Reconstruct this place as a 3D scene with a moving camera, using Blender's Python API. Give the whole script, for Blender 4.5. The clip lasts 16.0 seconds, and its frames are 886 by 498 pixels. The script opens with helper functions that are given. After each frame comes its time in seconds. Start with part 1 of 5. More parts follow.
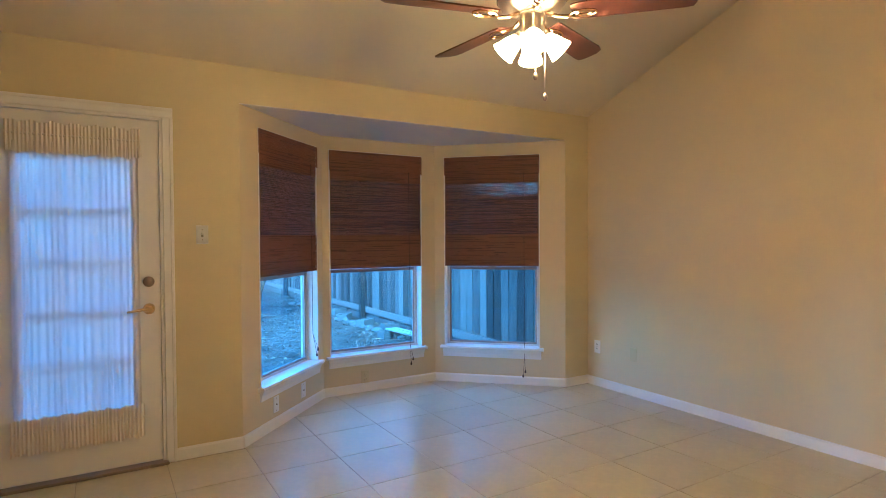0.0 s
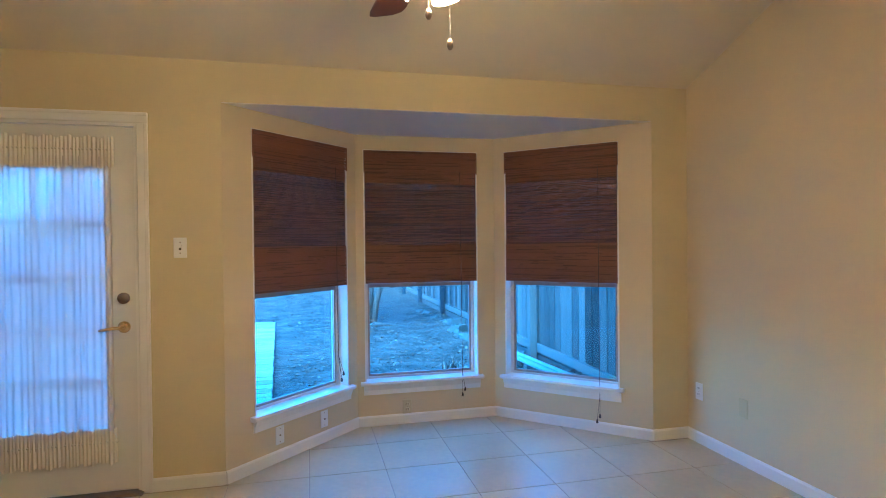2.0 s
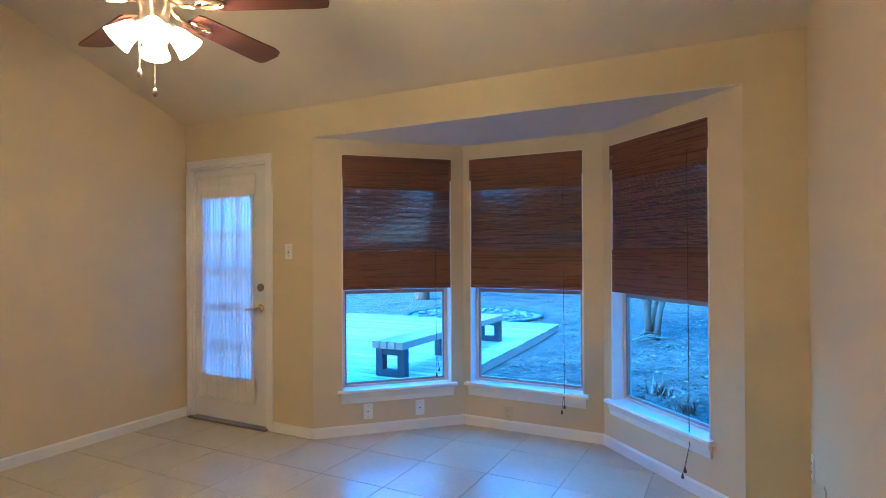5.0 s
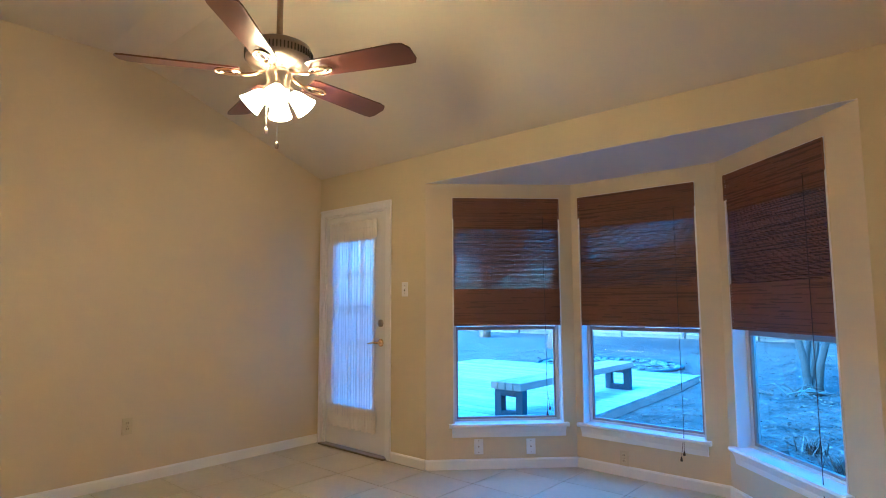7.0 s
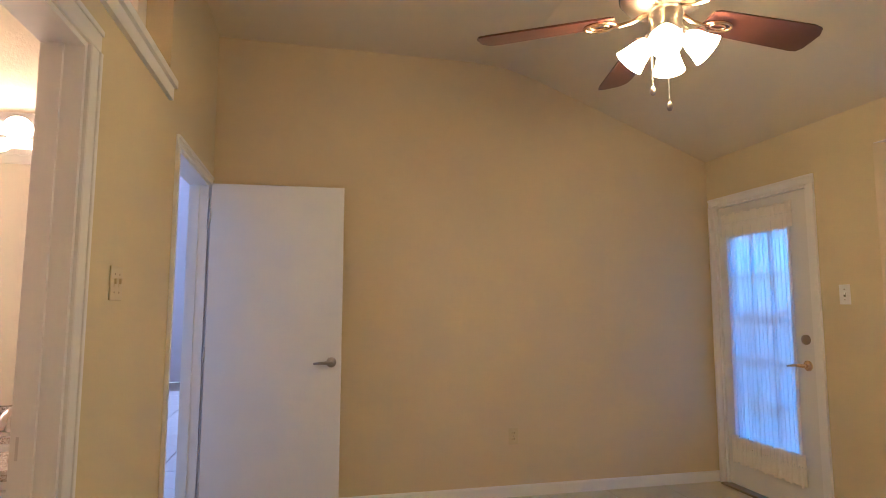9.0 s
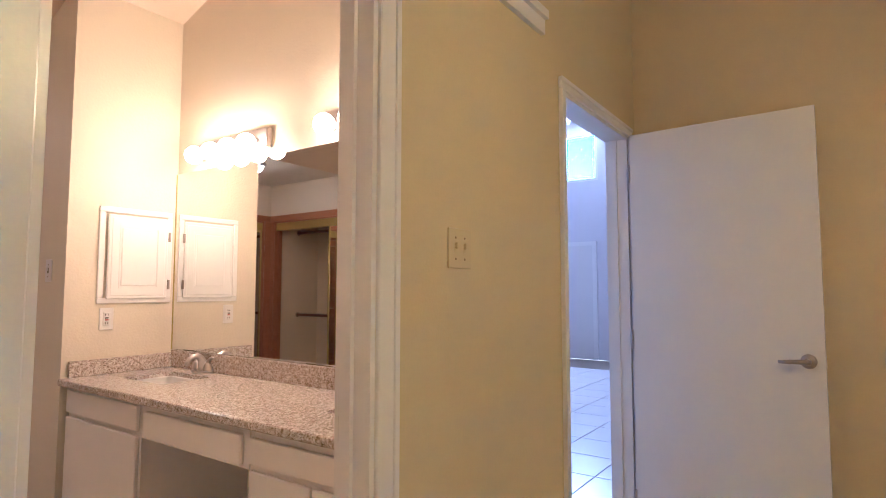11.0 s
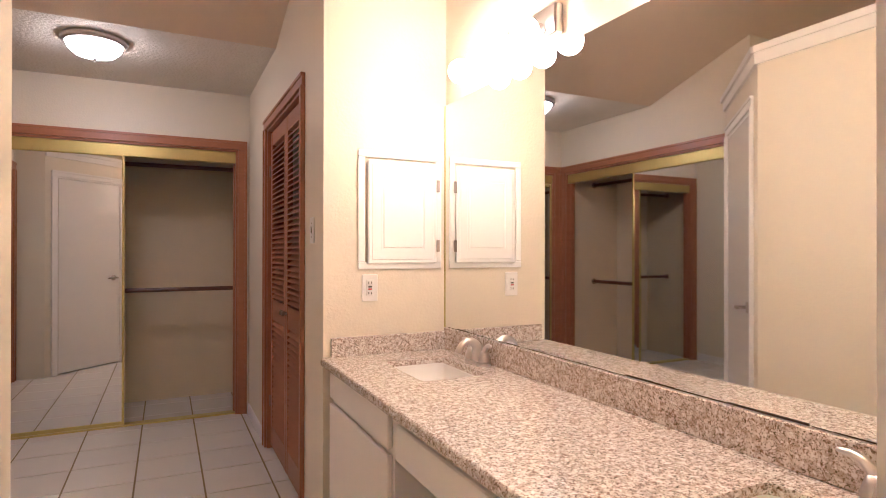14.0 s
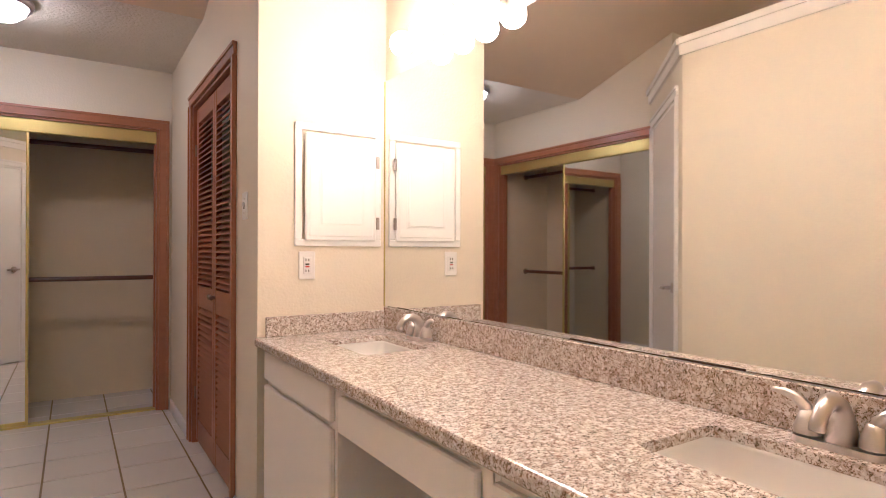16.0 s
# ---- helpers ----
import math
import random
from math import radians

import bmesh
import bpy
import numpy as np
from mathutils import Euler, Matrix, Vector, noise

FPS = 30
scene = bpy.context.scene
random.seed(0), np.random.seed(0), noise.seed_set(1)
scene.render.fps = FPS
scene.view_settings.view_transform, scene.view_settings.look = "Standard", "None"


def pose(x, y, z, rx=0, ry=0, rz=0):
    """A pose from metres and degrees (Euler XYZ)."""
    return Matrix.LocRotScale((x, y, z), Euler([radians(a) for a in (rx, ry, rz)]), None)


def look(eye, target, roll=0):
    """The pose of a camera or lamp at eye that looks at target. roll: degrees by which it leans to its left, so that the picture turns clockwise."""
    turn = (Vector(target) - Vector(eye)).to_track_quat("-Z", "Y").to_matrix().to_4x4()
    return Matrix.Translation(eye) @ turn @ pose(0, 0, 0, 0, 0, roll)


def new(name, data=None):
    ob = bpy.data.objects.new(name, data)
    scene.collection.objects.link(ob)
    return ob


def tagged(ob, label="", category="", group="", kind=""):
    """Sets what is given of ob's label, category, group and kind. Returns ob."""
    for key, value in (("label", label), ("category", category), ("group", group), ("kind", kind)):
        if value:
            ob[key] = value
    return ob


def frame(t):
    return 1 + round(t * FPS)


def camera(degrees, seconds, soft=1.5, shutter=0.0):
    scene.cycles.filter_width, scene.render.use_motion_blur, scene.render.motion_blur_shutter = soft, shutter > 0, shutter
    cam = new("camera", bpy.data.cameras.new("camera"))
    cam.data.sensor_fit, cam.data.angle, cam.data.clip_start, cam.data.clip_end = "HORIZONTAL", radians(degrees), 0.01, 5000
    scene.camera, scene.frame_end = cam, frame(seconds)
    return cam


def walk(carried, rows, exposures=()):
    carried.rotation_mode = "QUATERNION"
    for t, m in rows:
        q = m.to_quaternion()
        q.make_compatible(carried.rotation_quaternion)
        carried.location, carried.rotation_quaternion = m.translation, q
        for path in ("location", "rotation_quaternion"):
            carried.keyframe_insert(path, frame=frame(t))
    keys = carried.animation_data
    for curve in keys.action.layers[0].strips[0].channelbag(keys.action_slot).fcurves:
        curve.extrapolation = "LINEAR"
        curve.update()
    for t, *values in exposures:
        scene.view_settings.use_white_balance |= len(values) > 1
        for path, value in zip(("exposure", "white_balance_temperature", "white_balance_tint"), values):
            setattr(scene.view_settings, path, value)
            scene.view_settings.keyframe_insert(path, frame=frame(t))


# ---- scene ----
cam = camera(76.2, 16.0, soft=1.0)
PATH = [
    (0, (-0.058, -0.036, 1.336), (0.972, 1.669, 1.295), -0.3),
    (0.5, (0.17, 0.056, 1.354), (1.149, 1.8, 1.316), -0.5),
    (1, (0.44, 0.163, 1.367), (1.302, 1.968, 1.328), -0.5),
    (1.5, (0.799, 0.219, 1.386), (1.495, 2.094, 1.357), -0.6),
    (2, (1.175, 0.256, 1.371), (1.636, 2.202, 1.35), -0.6),
    (2.5, (1.616, 0.286, 1.406), (1.883, 2.268, 1.388), -0.7),
    (3, (2.105, 0.305, 1.401), (2.133, 2.305, 1.383), -0.8),
    (3.5, (2.534, 0.355, 1.394), (2.271, 2.337, 1.376), -0.7),
    (6, (3.675, 0.512, 1.296), (2.519, 2.142, 1.373), -0.3),
    (6.5, (3.695, 0.496, 1.262), (2.468, 2.069, 1.403), -0.3),
    (7, (3.695, 0.49, 1.246), (2.379, 1.984, 1.438), -0.3),
    (7.5, (3.688, 0.511, 1.23), (2.248, 1.884, 1.439), -0.2),
    (8, (3.61, 0.548, 1.231), (2.028, 1.754, 1.437), -0.1),
    (8.5, (3.406, 0.619, 1.242), (1.625, 1.503, 1.457), -0.1),
    (9, (3.135, 0.704, 1.288), (1.195, 1.147, 1.49), 0.1),
    (9.5, (2.92, 0.786, 1.29), (0.931, 0.868, 1.482), 0.34),
    (10, (2.8, 1.073, 1.248), (0.86, 0.636, 1.446), 0.28),
    (10.2, (2.727, 1.07, 1.239), (0.829, 0.477, 1.425), 0.26),
    (12.3, (1.961, 0.535, 1.267), (0.854, -1.128, 1.354), -0.1),
    (12.5, (1.928, 0.474, 1.261), (0.863, -1.217, 1.337), -0.04),
    (13, (1.87, 0.328, 1.237), (0.888, -1.414, 1.265), 0.0),
    (13.5, (1.801, 0.191, 1.251), (0.887, -1.588, 1.257), 0.03),
    (14, (1.767, 0.119, 1.251), (0.886, -1.677, 1.257), 0.07),
    (14.5, (1.781, 0.091, 1.241), (0.895, -1.702, 1.254), 0.03),
    (15, (1.8, 0.071, 1.227), (0.868, -1.698, 1.235), 0.14),
    (15.5, (1.792, 0.071, 1.178), (0.787, -1.658, 1.185), 0.16),
    (16, (1.795, 0.071, 1.156), (0.697, -1.601, 1.161), 0.17),
]
walk(cam, [(t, look(eye, target, roll)) for t, eye, target, roll in PATH],
     exposures=[(0, 3.33, 3730, 12), (0.5, 3.34, 3660, 11), (1.5, 3.36, 3540, 11), (3, 3.37, 3490, 12), (6, 3.32, 3460, 14), (8.5, 3.29, 3520, 15), (10, 3.3, 3540, 17), (12.5, 3.4, 3420, 17), (13.5, 3.54, 3430, 16), (16, 3.57, 3330, 13)])

# ---- light: dusk sky outside, warm lamps inside ----
FAN_GLOW, GLOBE_GLOW, DOME_GLOW = 16.0, 8.8, 5.0
WARM = (1.0, 0.52, 0.095)
world = bpy.data.worlds.new("dusk")
scene.world = world
world.use_nodes = True
wn = world.node_tree
sky = wn.nodes.new("ShaderNodeTexSky")
sky.sky_type, sky.sun_disc = "NISHITA", False
sky.sun_elevation, sky.sun_rotation, sky.ozone_density = radians(12), radians(200), 2.1
wn.nodes["Background"].inputs["Strength"].default_value = 0.28
wn.links.new(sky.outputs[0], wn.nodes["Background"].inputs["Color"])
sun_data = bpy.data.lights.new("sun", "SUN")
sun_data.energy, sun_data.angle, sun_data.color = 0.85, radians(24), (0.78, 1.0, 0.97)
sun = new("sun", sun_data)
sun.matrix_world = look((0, 0, 20), (3, 14, 0))


# ---- materials ----
def mat(name, color, rough=0.5, metal=0.0, vary=0.12, scale=6.0, fine=120.0, bump=0.05, stretch=(1, 1, 1), emit=0.0, emit_color=None, spread=0.0, contrast=1.0):
    m = bpy.data.materials.new(name)
    m.use_nodes = True
    nt = m.node_tree
    b = nt.nodes["Principled BSDF"]
    tc = nt.nodes.new("ShaderNodeTexCoord")
    mp = nt.nodes.new("ShaderNodeMapping")
    mp.inputs["Scale"].default_value = stretch
    nt.links.new(tc.outputs["Object"], mp.inputs["Vector"])
    big, small = nt.nodes.new("ShaderNodeTexNoise"), nt.nodes.new("ShaderNodeTexNoise")
    big.inputs["Scale"].default_value, small.inputs["Scale"].default_value = scale, fine
    big.inputs["Detail"].default_value = 4
    for n in (big, small):
        nt.links.new(mp.outputs[0], n.inputs["Vector"])
    ramp = nt.nodes.new("ShaderNodeMix")
    ramp.data_type = "RGBA"
    ramp.inputs["A"].default_value = (*[c * (1 - vary) for c in color], 1)
    ramp.inputs["B"].default_value = (*[min(1, c * (1 + vary)) for c in color], 1)
    mixf = nt.nodes.new("ShaderNodeMath")
    mixf.operation = "MULTIPLY_ADD"
    mixf.inputs[1].default_value = 0.5
    half = nt.nodes.new("ShaderNodeMath")
    half.operation = "MULTIPLY"
    half.inputs[1].default_value = 0.5
    nt.links.new(small.outputs["Fac"], half.inputs[0])
    nt.links.new(big.outputs["Fac"], mixf.inputs[0])
    nt.links.new(half.outputs[0], mixf.inputs[2])
    fac = mixf.outputs[0]
    if contrast != 1.0:
        con = nt.nodes.new("ShaderNodeMath")
        con.operation = "MULTIPLY_ADD"
        con.inputs[1].default_value, con.inputs[2].default_value = contrast, 0.5 - 0.5 * contrast
        nt.links.new(fac, con.inputs[0])
        fac = con.outputs[0]
    if spread:
        info = nt.nodes.new("ShaderNodeObjectInfo")
        add = nt.nodes.new("ShaderNodeMath")
        add.operation = "MULTIPLY_ADD"
        add.inputs[1].default_value = spread
        nt.links.new(info.outputs["Random"], add.inputs[0])
        nt.links.new(fac, add.inputs[2])
        sub = nt.nodes.new("ShaderNodeMath")
        sub.operation = "SUBTRACT"
        sub.inputs[1].default_value = spread / 2
        nt.links.new(add.outputs[0], sub.inputs[0])
        fac = sub.outputs[0]
    nt.links.new(fac, ramp.inputs["Factor"])
    nt.links.new(ramp.outputs["Result"], b.inputs["Base Color"])
    b.inputs["Roughness"].default_value, b.inputs["Metallic"].default_value = rough, metal
    if bump:
        bp = nt.nodes.new("ShaderNodeBump")
        bp.inputs["Strength"].default_value, bp.inputs["Distance"].default_value = bump, 0.01
        nt.links.new(small.outputs["Fac"], bp.inputs["Height"])
        nt.links.new(bp.outputs[0], b.inputs["Normal"])
    if emit:
        b.inputs["Emission Color"].default_value = (*(emit_color or color), 1)
        b.inputs["Emission Strength"].default_value = emit
    return m


def granite_mat():
    """Pale speckled granite: cream ground, grey-tan clouds, brown flecks and black grains."""
    m = mat("granite", (0.5, 0.42, 0.36), 0.14, vary=0.1, bump=0.0)
    nt = m.node_tree
    b = nt.nodes["Principled BSDF"]
    tc = nt.nodes["Texture Coordinate"]

    def grains(scale, detail, twist, lo, hi):
        n = nt.nodes.new("ShaderNodeTexNoise")
        n.inputs["Scale"].default_value, n.inputs["Detail"].default_value = scale, detail
        n.inputs["Roughness"].default_value, n.inputs["Distortion"].default_value = 0.62, twist
        nt.links.new(tc.outputs["Object"], n.inputs["Vector"])
        r = nt.nodes.new("ShaderNodeMapRange")
        r.inputs["From Min"].default_value, r.inputs["From Max"].default_value = lo, hi
        nt.links.new(n.outputs["Fac"], r.inputs["Value"])
        return r.outputs["Result"]

    def over(base, color, fac):
        x = nt.nodes.new("ShaderNodeMix")
        x.data_type = "RGBA"
        if isinstance(base, tuple):
            x.inputs["A"].default_value = base
        else:
            nt.links.new(base, x.inputs["A"])
        x.inputs["B"].default_value = color
        nt.links.new(fac, x.inputs["Factor"])
        return x.outputs["Result"]
    c = over((0.74, 0.69, 0.62, 1), (0.47, 0.405, 0.335, 1), grains(60, 4, 0.6, 0.44, 0.6))
    c = over(c, (0.27, 0.19, 0.145, 1), grains(140, 4, 1.0, 0.545, 0.58))
    c = over(c, (0.075, 0.052, 0.045, 1), grains(165, 3, 1.3, 0.575, 0.605))
    c = over(c, (0.82, 0.79, 0.74, 1), grains(95, 2, 0.3, 0.6, 0.66))
    nt.links.new(c, b.inputs["Base Color"])
    return m


def leaf_mat():
    """Dry leaves, each of its own tone."""
    m = mat("dry_leaves", (0.2, 0.17, 0.13), 0.9, vary=0.8, scale=3)
    nt = m.node_tree
    g, r = nt.nodes.new("ShaderNodeNewGeometry"), nt.nodes.new("ShaderNodeValToRGB")
    e = r.color_ramp.elements
    e[0].color, e[1].color = (0.03, 0.022, 0.016, 1), (0.42, 0.36, 0.28, 1)
    k = e.new(0.6)
    k.color = (0.13, 0.095, 0.06, 1)
    nt.links.new(g.outputs["Random Per Island"], r.inputs["Fac"])
    nt.links.new(r.outputs["Color"], nt.nodes["Principled BSDF"].inputs["Base Color"])
    return m


def bumpy(m, scale, strength, distance):
    nt = m.node_tree
    n = nt.nodes.new("ShaderNodeTexNoise")
    n.inputs["Scale"].default_value, n.inputs["Detail"].default_value = scale, 2
    nt.links.new(nt.nodes["Texture Coordinate"].outputs["Object"], n.inputs["Vector"])
    bp = nt.nodes.new("ShaderNodeBump")
    bp.inputs["Strength"].default_value, bp.inputs["Distance"].default_value = strength, distance
    nt.links.new(n.outputs["Fac"], bp.inputs["Height"])
    nt.links.new(bp.outputs[0], nt.nodes["Principled BSDF"].inputs["Normal"])
    return m


def glass_mat():
    m = bpy.data.materials.new("window_glass")
    m.use_nodes = True
    nt = m.node_tree
    nt.nodes.remove(nt.nodes["Principled BSDF"])
    t, g, x = nt.nodes.new("ShaderNodeBsdfTransparent"), nt.nodes.new("ShaderNodeBsdfGlossy"), nt.nodes.new("ShaderNodeMixShader")
    t.inputs["Color"].default_value = (0.84, 0.965, 0.95, 1)
    g.inputs["Roughness"].default_value = 0.02
    x.inputs[0].default_value = 0.035
    nt.links.new(t.outputs[0], x.inputs[1])
    nt.links.new(g.outputs[0], x.inputs[2])
    nt.links.new(x.outputs[0], nt.nodes["Material Output"].inputs["Surface"])
    return m


def cloth_mat(name, color, see, weave, through_light=0.5):
    m = bpy.data.materials.new(name)
    m.use_nodes = True
    nt = m.node_tree
    nt.nodes.remove(nt.nodes["Principled BSDF"])
    d, t, x = nt.nodes.new("ShaderNodeBsdfDiffuse"), nt.nodes.new("ShaderNodeBsdfTranslucent"), nt.nodes.new("ShaderNodeMixShader")
    tr, y = nt.nodes.new("ShaderNodeBsdfTransparent"), nt.nodes.new("ShaderNodeMixShader")
    n = nt.nodes.new("ShaderNodeTexNoise")
    n.inputs["Scale"].default_value = weave
    tc = nt.nodes.new("ShaderNodeTexCoord")
    nt.links.new(tc.outputs["Object"], n.inputs["Vector"])
    mx = nt.nodes.new("ShaderNodeMix")
    mx.data_type = "RGBA"
    mx.inputs["A"].default_value = (*[c * 0.85 for c in color], 1)
    mx.inputs["B"].default_value = (*color, 1)
    nt.links.new(n.outputs["Fac"], mx.inputs["Factor"])
    for s in (d, t):
        nt.links.new(mx.outputs["Result"], s.inputs["Color"])
    x.inputs[0].default_value, y.inputs[0].default_value = through_light, see
    nt.links.new(d.outputs[0], x.inputs[1])
    nt.links.new(t.outputs[0], x.inputs[2])
    nt.links.new(x.outputs[0], y.inputs[1])
    nt.links.new(tr.outputs[0], y.inputs[2])
    nt.links.new(y.outputs[0], nt.nodes["Material Output"].inputs["Surface"])
    return m


PAINT = bumpy(mat("olive_tan_wall_paint", (0.612, 0.517, 0.265), 0.6, vary=0.05, scale=1.5), 160, 0.12, 0.004)
PAINT_TAN = bumpy(mat("tan_wall_paint", (0.62, 0.51, 0.285), 0.6, vary=0.05, scale=1.5), 160, 0.12, 0.004)
BATH_PAINT = bumpy(mat("cream_wall_paint", (0.735, 0.672, 0.51), 0.55, vary=0.04, scale=1.5), 90, 0.22, 0.006)
CEIL = bumpy(mat("ceiling_paint", (0.65, 0.565, 0.37), 0.75, vary=0.04, scale=1.2), 120, 0.15, 0.005)
POPCORN = bumpy(mat("textured_ceiling", (0.72, 0.68, 0.58), 0.8, vary=0.08, scale=9), 55, 0.6, 0.012)
TRIM = mat("white_trim_paint", (0.78, 0.75, 0.7), 0.32, vary=0.04, scale=3, bump=0.02)
DOORWHITE = mat("white_door_paint", (0.76, 0.73, 0.68), 0.27, vary=0.03, scale=2, fine=60, bump=0.03)
TILE = bumpy(mat("beige_floor_tile", (0.54, 0.475, 0.3), 0.28, vary=0.2, scale=5, fine=26, spread=0.22), 30, 0.06, 0.004)
GROUT = mat("grout", (0.42, 0.37, 0.29), 0.9, vary=0.15, scale=20)
BTILE = mat("white_floor_tile", (0.68, 0.65, 0.6), 0.25, vary=0.05, scale=6, bump=0.02, spread=0.25)
BGROUT = mat("dark_grout", (0.2, 0.16, 0.11), 0.9, vary=0.25, scale=25)
BAMBOO = mat("bamboo", (0.19, 0.074, 0.032), 0.55, vary=0.5, scale=8, fine=90, bump=0.3, stretch=(0.4, 3, 25))
BAMBOO_DARK = mat("dark_bamboo", (0.098, 0.04, 0.02), 0.55, vary=0.4, scale=8, fine=90, stretch=(0.4, 3, 25))
CORD = mat("cord", (0.05, 0.03, 0.025), 0.7, vary=0.2)
ALU = mat("bronze_aluminium", (0.36, 0.31, 0.28), 0.4, 0.7, vary=0.2, scale=20)
GLASS = glass_mat()
VINYL = mat("white_window_frame", (0.7, 0.68, 0.66), 0.4, vary=0.05)
PLATE_W = mat("white_plastic", (0.8, 0.78, 0.74), 0.35, vary=0.02, bump=0.0)
PLATE_I = mat("ivory_plastic", (0.57, 0.48, 0.25), 0.4, vary=0.04, bump=0.0)
DARK = mat("dark_slots", (0.03, 0.025, 0.02), 0.6, vary=0.1)
REDP = mat("red_plastic", (0.45, 0.04, 0.03), 0.5, vary=0.05)
BRASS = mat("brass", (0.75, 0.55, 0.24), 0.22, 1.0, vary=0.08)
NICKEL = mat("brushed_nickel", (0.6, 0.565, 0.54), 0.33, 1.0, vary=0.08, fine=300)
OLDMETAL = mat("aged_bronze", (0.3, 0.24, 0.18), 0.4, 1.0, vary=0.25)
GOLD = mat("gold_aluminium", (0.52, 0.44, 0.11), 0.38, 1.0, vary=0.06)
CHERRY = mat("cherry_blade", (0.085, 0.03, 0.016), 0.3, vary=0.3, scale=3, fine=40, bump=0.02, stretch=(2, 14, 14))
WOOD = mat("stained_wood", (0.33, 0.135, 0.045), 0.36, vary=0.35, scale=4, fine=60, bump=0.08, stretch=(9, 9, 0.9))
WOODH = mat("stained_wood_across", (0.33, 0.135, 0.045), 0.36, vary=0.35, scale=4, fine=60, bump=0.08, stretch=(0.9, 0.9, 9))
SHADE = mat("lit_frosted_glass", (0.9, 0.85, 0.75), 0.4, vary=0.0, bump=0, emit=FAN_GLOW, emit_color=WARM)
GLOBE = mat("lit_globe", (0.9, 0.85, 0.75), 0.3, vary=0.0, bump=0, emit=GLOBE_GLOW, emit_color=(1.0, 0.48, 0.135))
DOME = mat("lit_dome_glass", (0.9, 0.88, 0.85), 0.4, vary=0.0, bump=0, emit=DOME_GLOW, emit_color=(1.0, 0.54, 0.2))
CURTAIN = cloth_mat("sheer_curtain", (0.8, 0.74, 0.7), 0.03, 400, 0.25)
SHEER = cloth_mat("thin_bamboo_weave", (0.08, 0.034, 0.026), 0.16, 250)
RUFFLE = cloth_mat("gathered_curtain", (0.86, 0.8, 0.7), 0.0, 300, 0.1)
CABINET = mat("cabinet_white", (0.83, 0.78, 0.7), 0.36, vary=0.03, scale=3, bump=0.02)
GRANITE = granite_mat()
CHESTWHITE = mat("cabinet_enamel", (0.87, 0.86, 0.84), 0.35, vary=0.02, scale=3, bump=0.01)
SATIN = mat("satin_nickel", (0.4, 0.36, 0.32), 0.3, 1.0, vary=0.1, fine=200)
PORCELAIN = mat("porcelain", (0.85, 0.83, 0.8), 0.12, vary=0.01, bump=0)
MIRROR = mat("mirror", (0.86, 0.87, 0.85), 0.02, 1.0, vary=0.0, bump=0)
MIRROR_EDGE = mat("mirror_edge_wear", (0.05, 0.03, 0.02), 0.7, vary=0.3)
CLOSET = mat("closet_wall_paint", (0.66, 0.56, 0.37), 0.7, vary=0.05, scale=2)
DECKWOOD = mat("deck_boards", (0.4, 0.36, 0.3), 0.8, vary=0.45, scale=3, fine=60, stretch=(1, 8, 8), spread=0.6, contrast=2.0)
BENCHWOOD = mat("bench_top_wood", (0.4, 0.3, 0.21), 0.8, vary=0.35, scale=3, fine=60, stretch=(8, 1, 8), spread=0.5, contrast=2.0)
DARKWOOD = mat("dark_painted_wood", (0.035, 0.04, 0.05), 0.7, vary=0.3, scale=6)
DIRT = bumpy(mat("bare_earth", (0.075, 0.063, 0.05), 0.95, vary=0.9, scale=2.6, fine=22, contrast=3.2), 11, 1.0, 0.09)
LEAF = leaf_mat()
FENCE = mat("weathered_fence", (0.11, 0.1, 0.088), 0.85, vary=0.75, scale=3, fine=16, bump=0.02, stretch=(4, 4, 0.5), spread=1.2, contrast=1.6)
STONE = mat("pale_rock", (0.14, 0.135, 0.125), 0.9, vary=0.3, scale=7, spread=0.4)
BARK = mat("bark", (0.125, 0.098, 0.07), 0.95, vary=0.5, scale=10, fine=40, bump=0.6, stretch=(4, 4, 0.7))
FOLIAGE = mat("foliage", (0.05, 0.085, 0.03), 0.8, vary=0.5, scale=2)
BOARD = mat("white_board", (0.38, 0.38, 0.36), 0.6, vary=0.1)
HALLPAINT = mat("hall_paint", (0.66, 0.63, 0.62), 0.6, vary=0.03)


BATHCEIL = bumpy(mat("peach_ceiling_paint", (0.74, 0.625, 0.46), 0.75, vary=0.05, scale=1.2), 110, 0.2, 0.006)
BAYCEIL = bumpy(mat("pale_ceiling_paint", (0.76, 0.71, 0.64), 0.75, vary=0.04, scale=1.2), 120, 0.15, 0.005)


# ---- building helpers ----
def part(name, bm, material, parent, label="", smooth=False):
    me = bpy.data.meshes.new(name)
    bmesh.ops.recalc_face_normals(bm, faces=bm.faces)
    if smooth:
        for f in bm.faces:
            f.smooth = True
    bm.to_mesh(me)
    bm.free()
    me.materials.append(material)
    ob = new(name, me)
    ob.parent = parent
    return tagged(ob, label)


def thing(name, m, label, category, group="", kind=""):
    ob = new(name)
    ob.matrix_world = m
    ob.empty_display_size = 0.05
    return tagged(ob, label, category, group, kind)


def structure(name, bm, material, label, category="", smooth=False):
    ob = part(name, bm, material, None, label, smooth)
    return tagged(ob, label, category or name.split("_")[0], "", "structure")


def B():
    return bmesh.new()


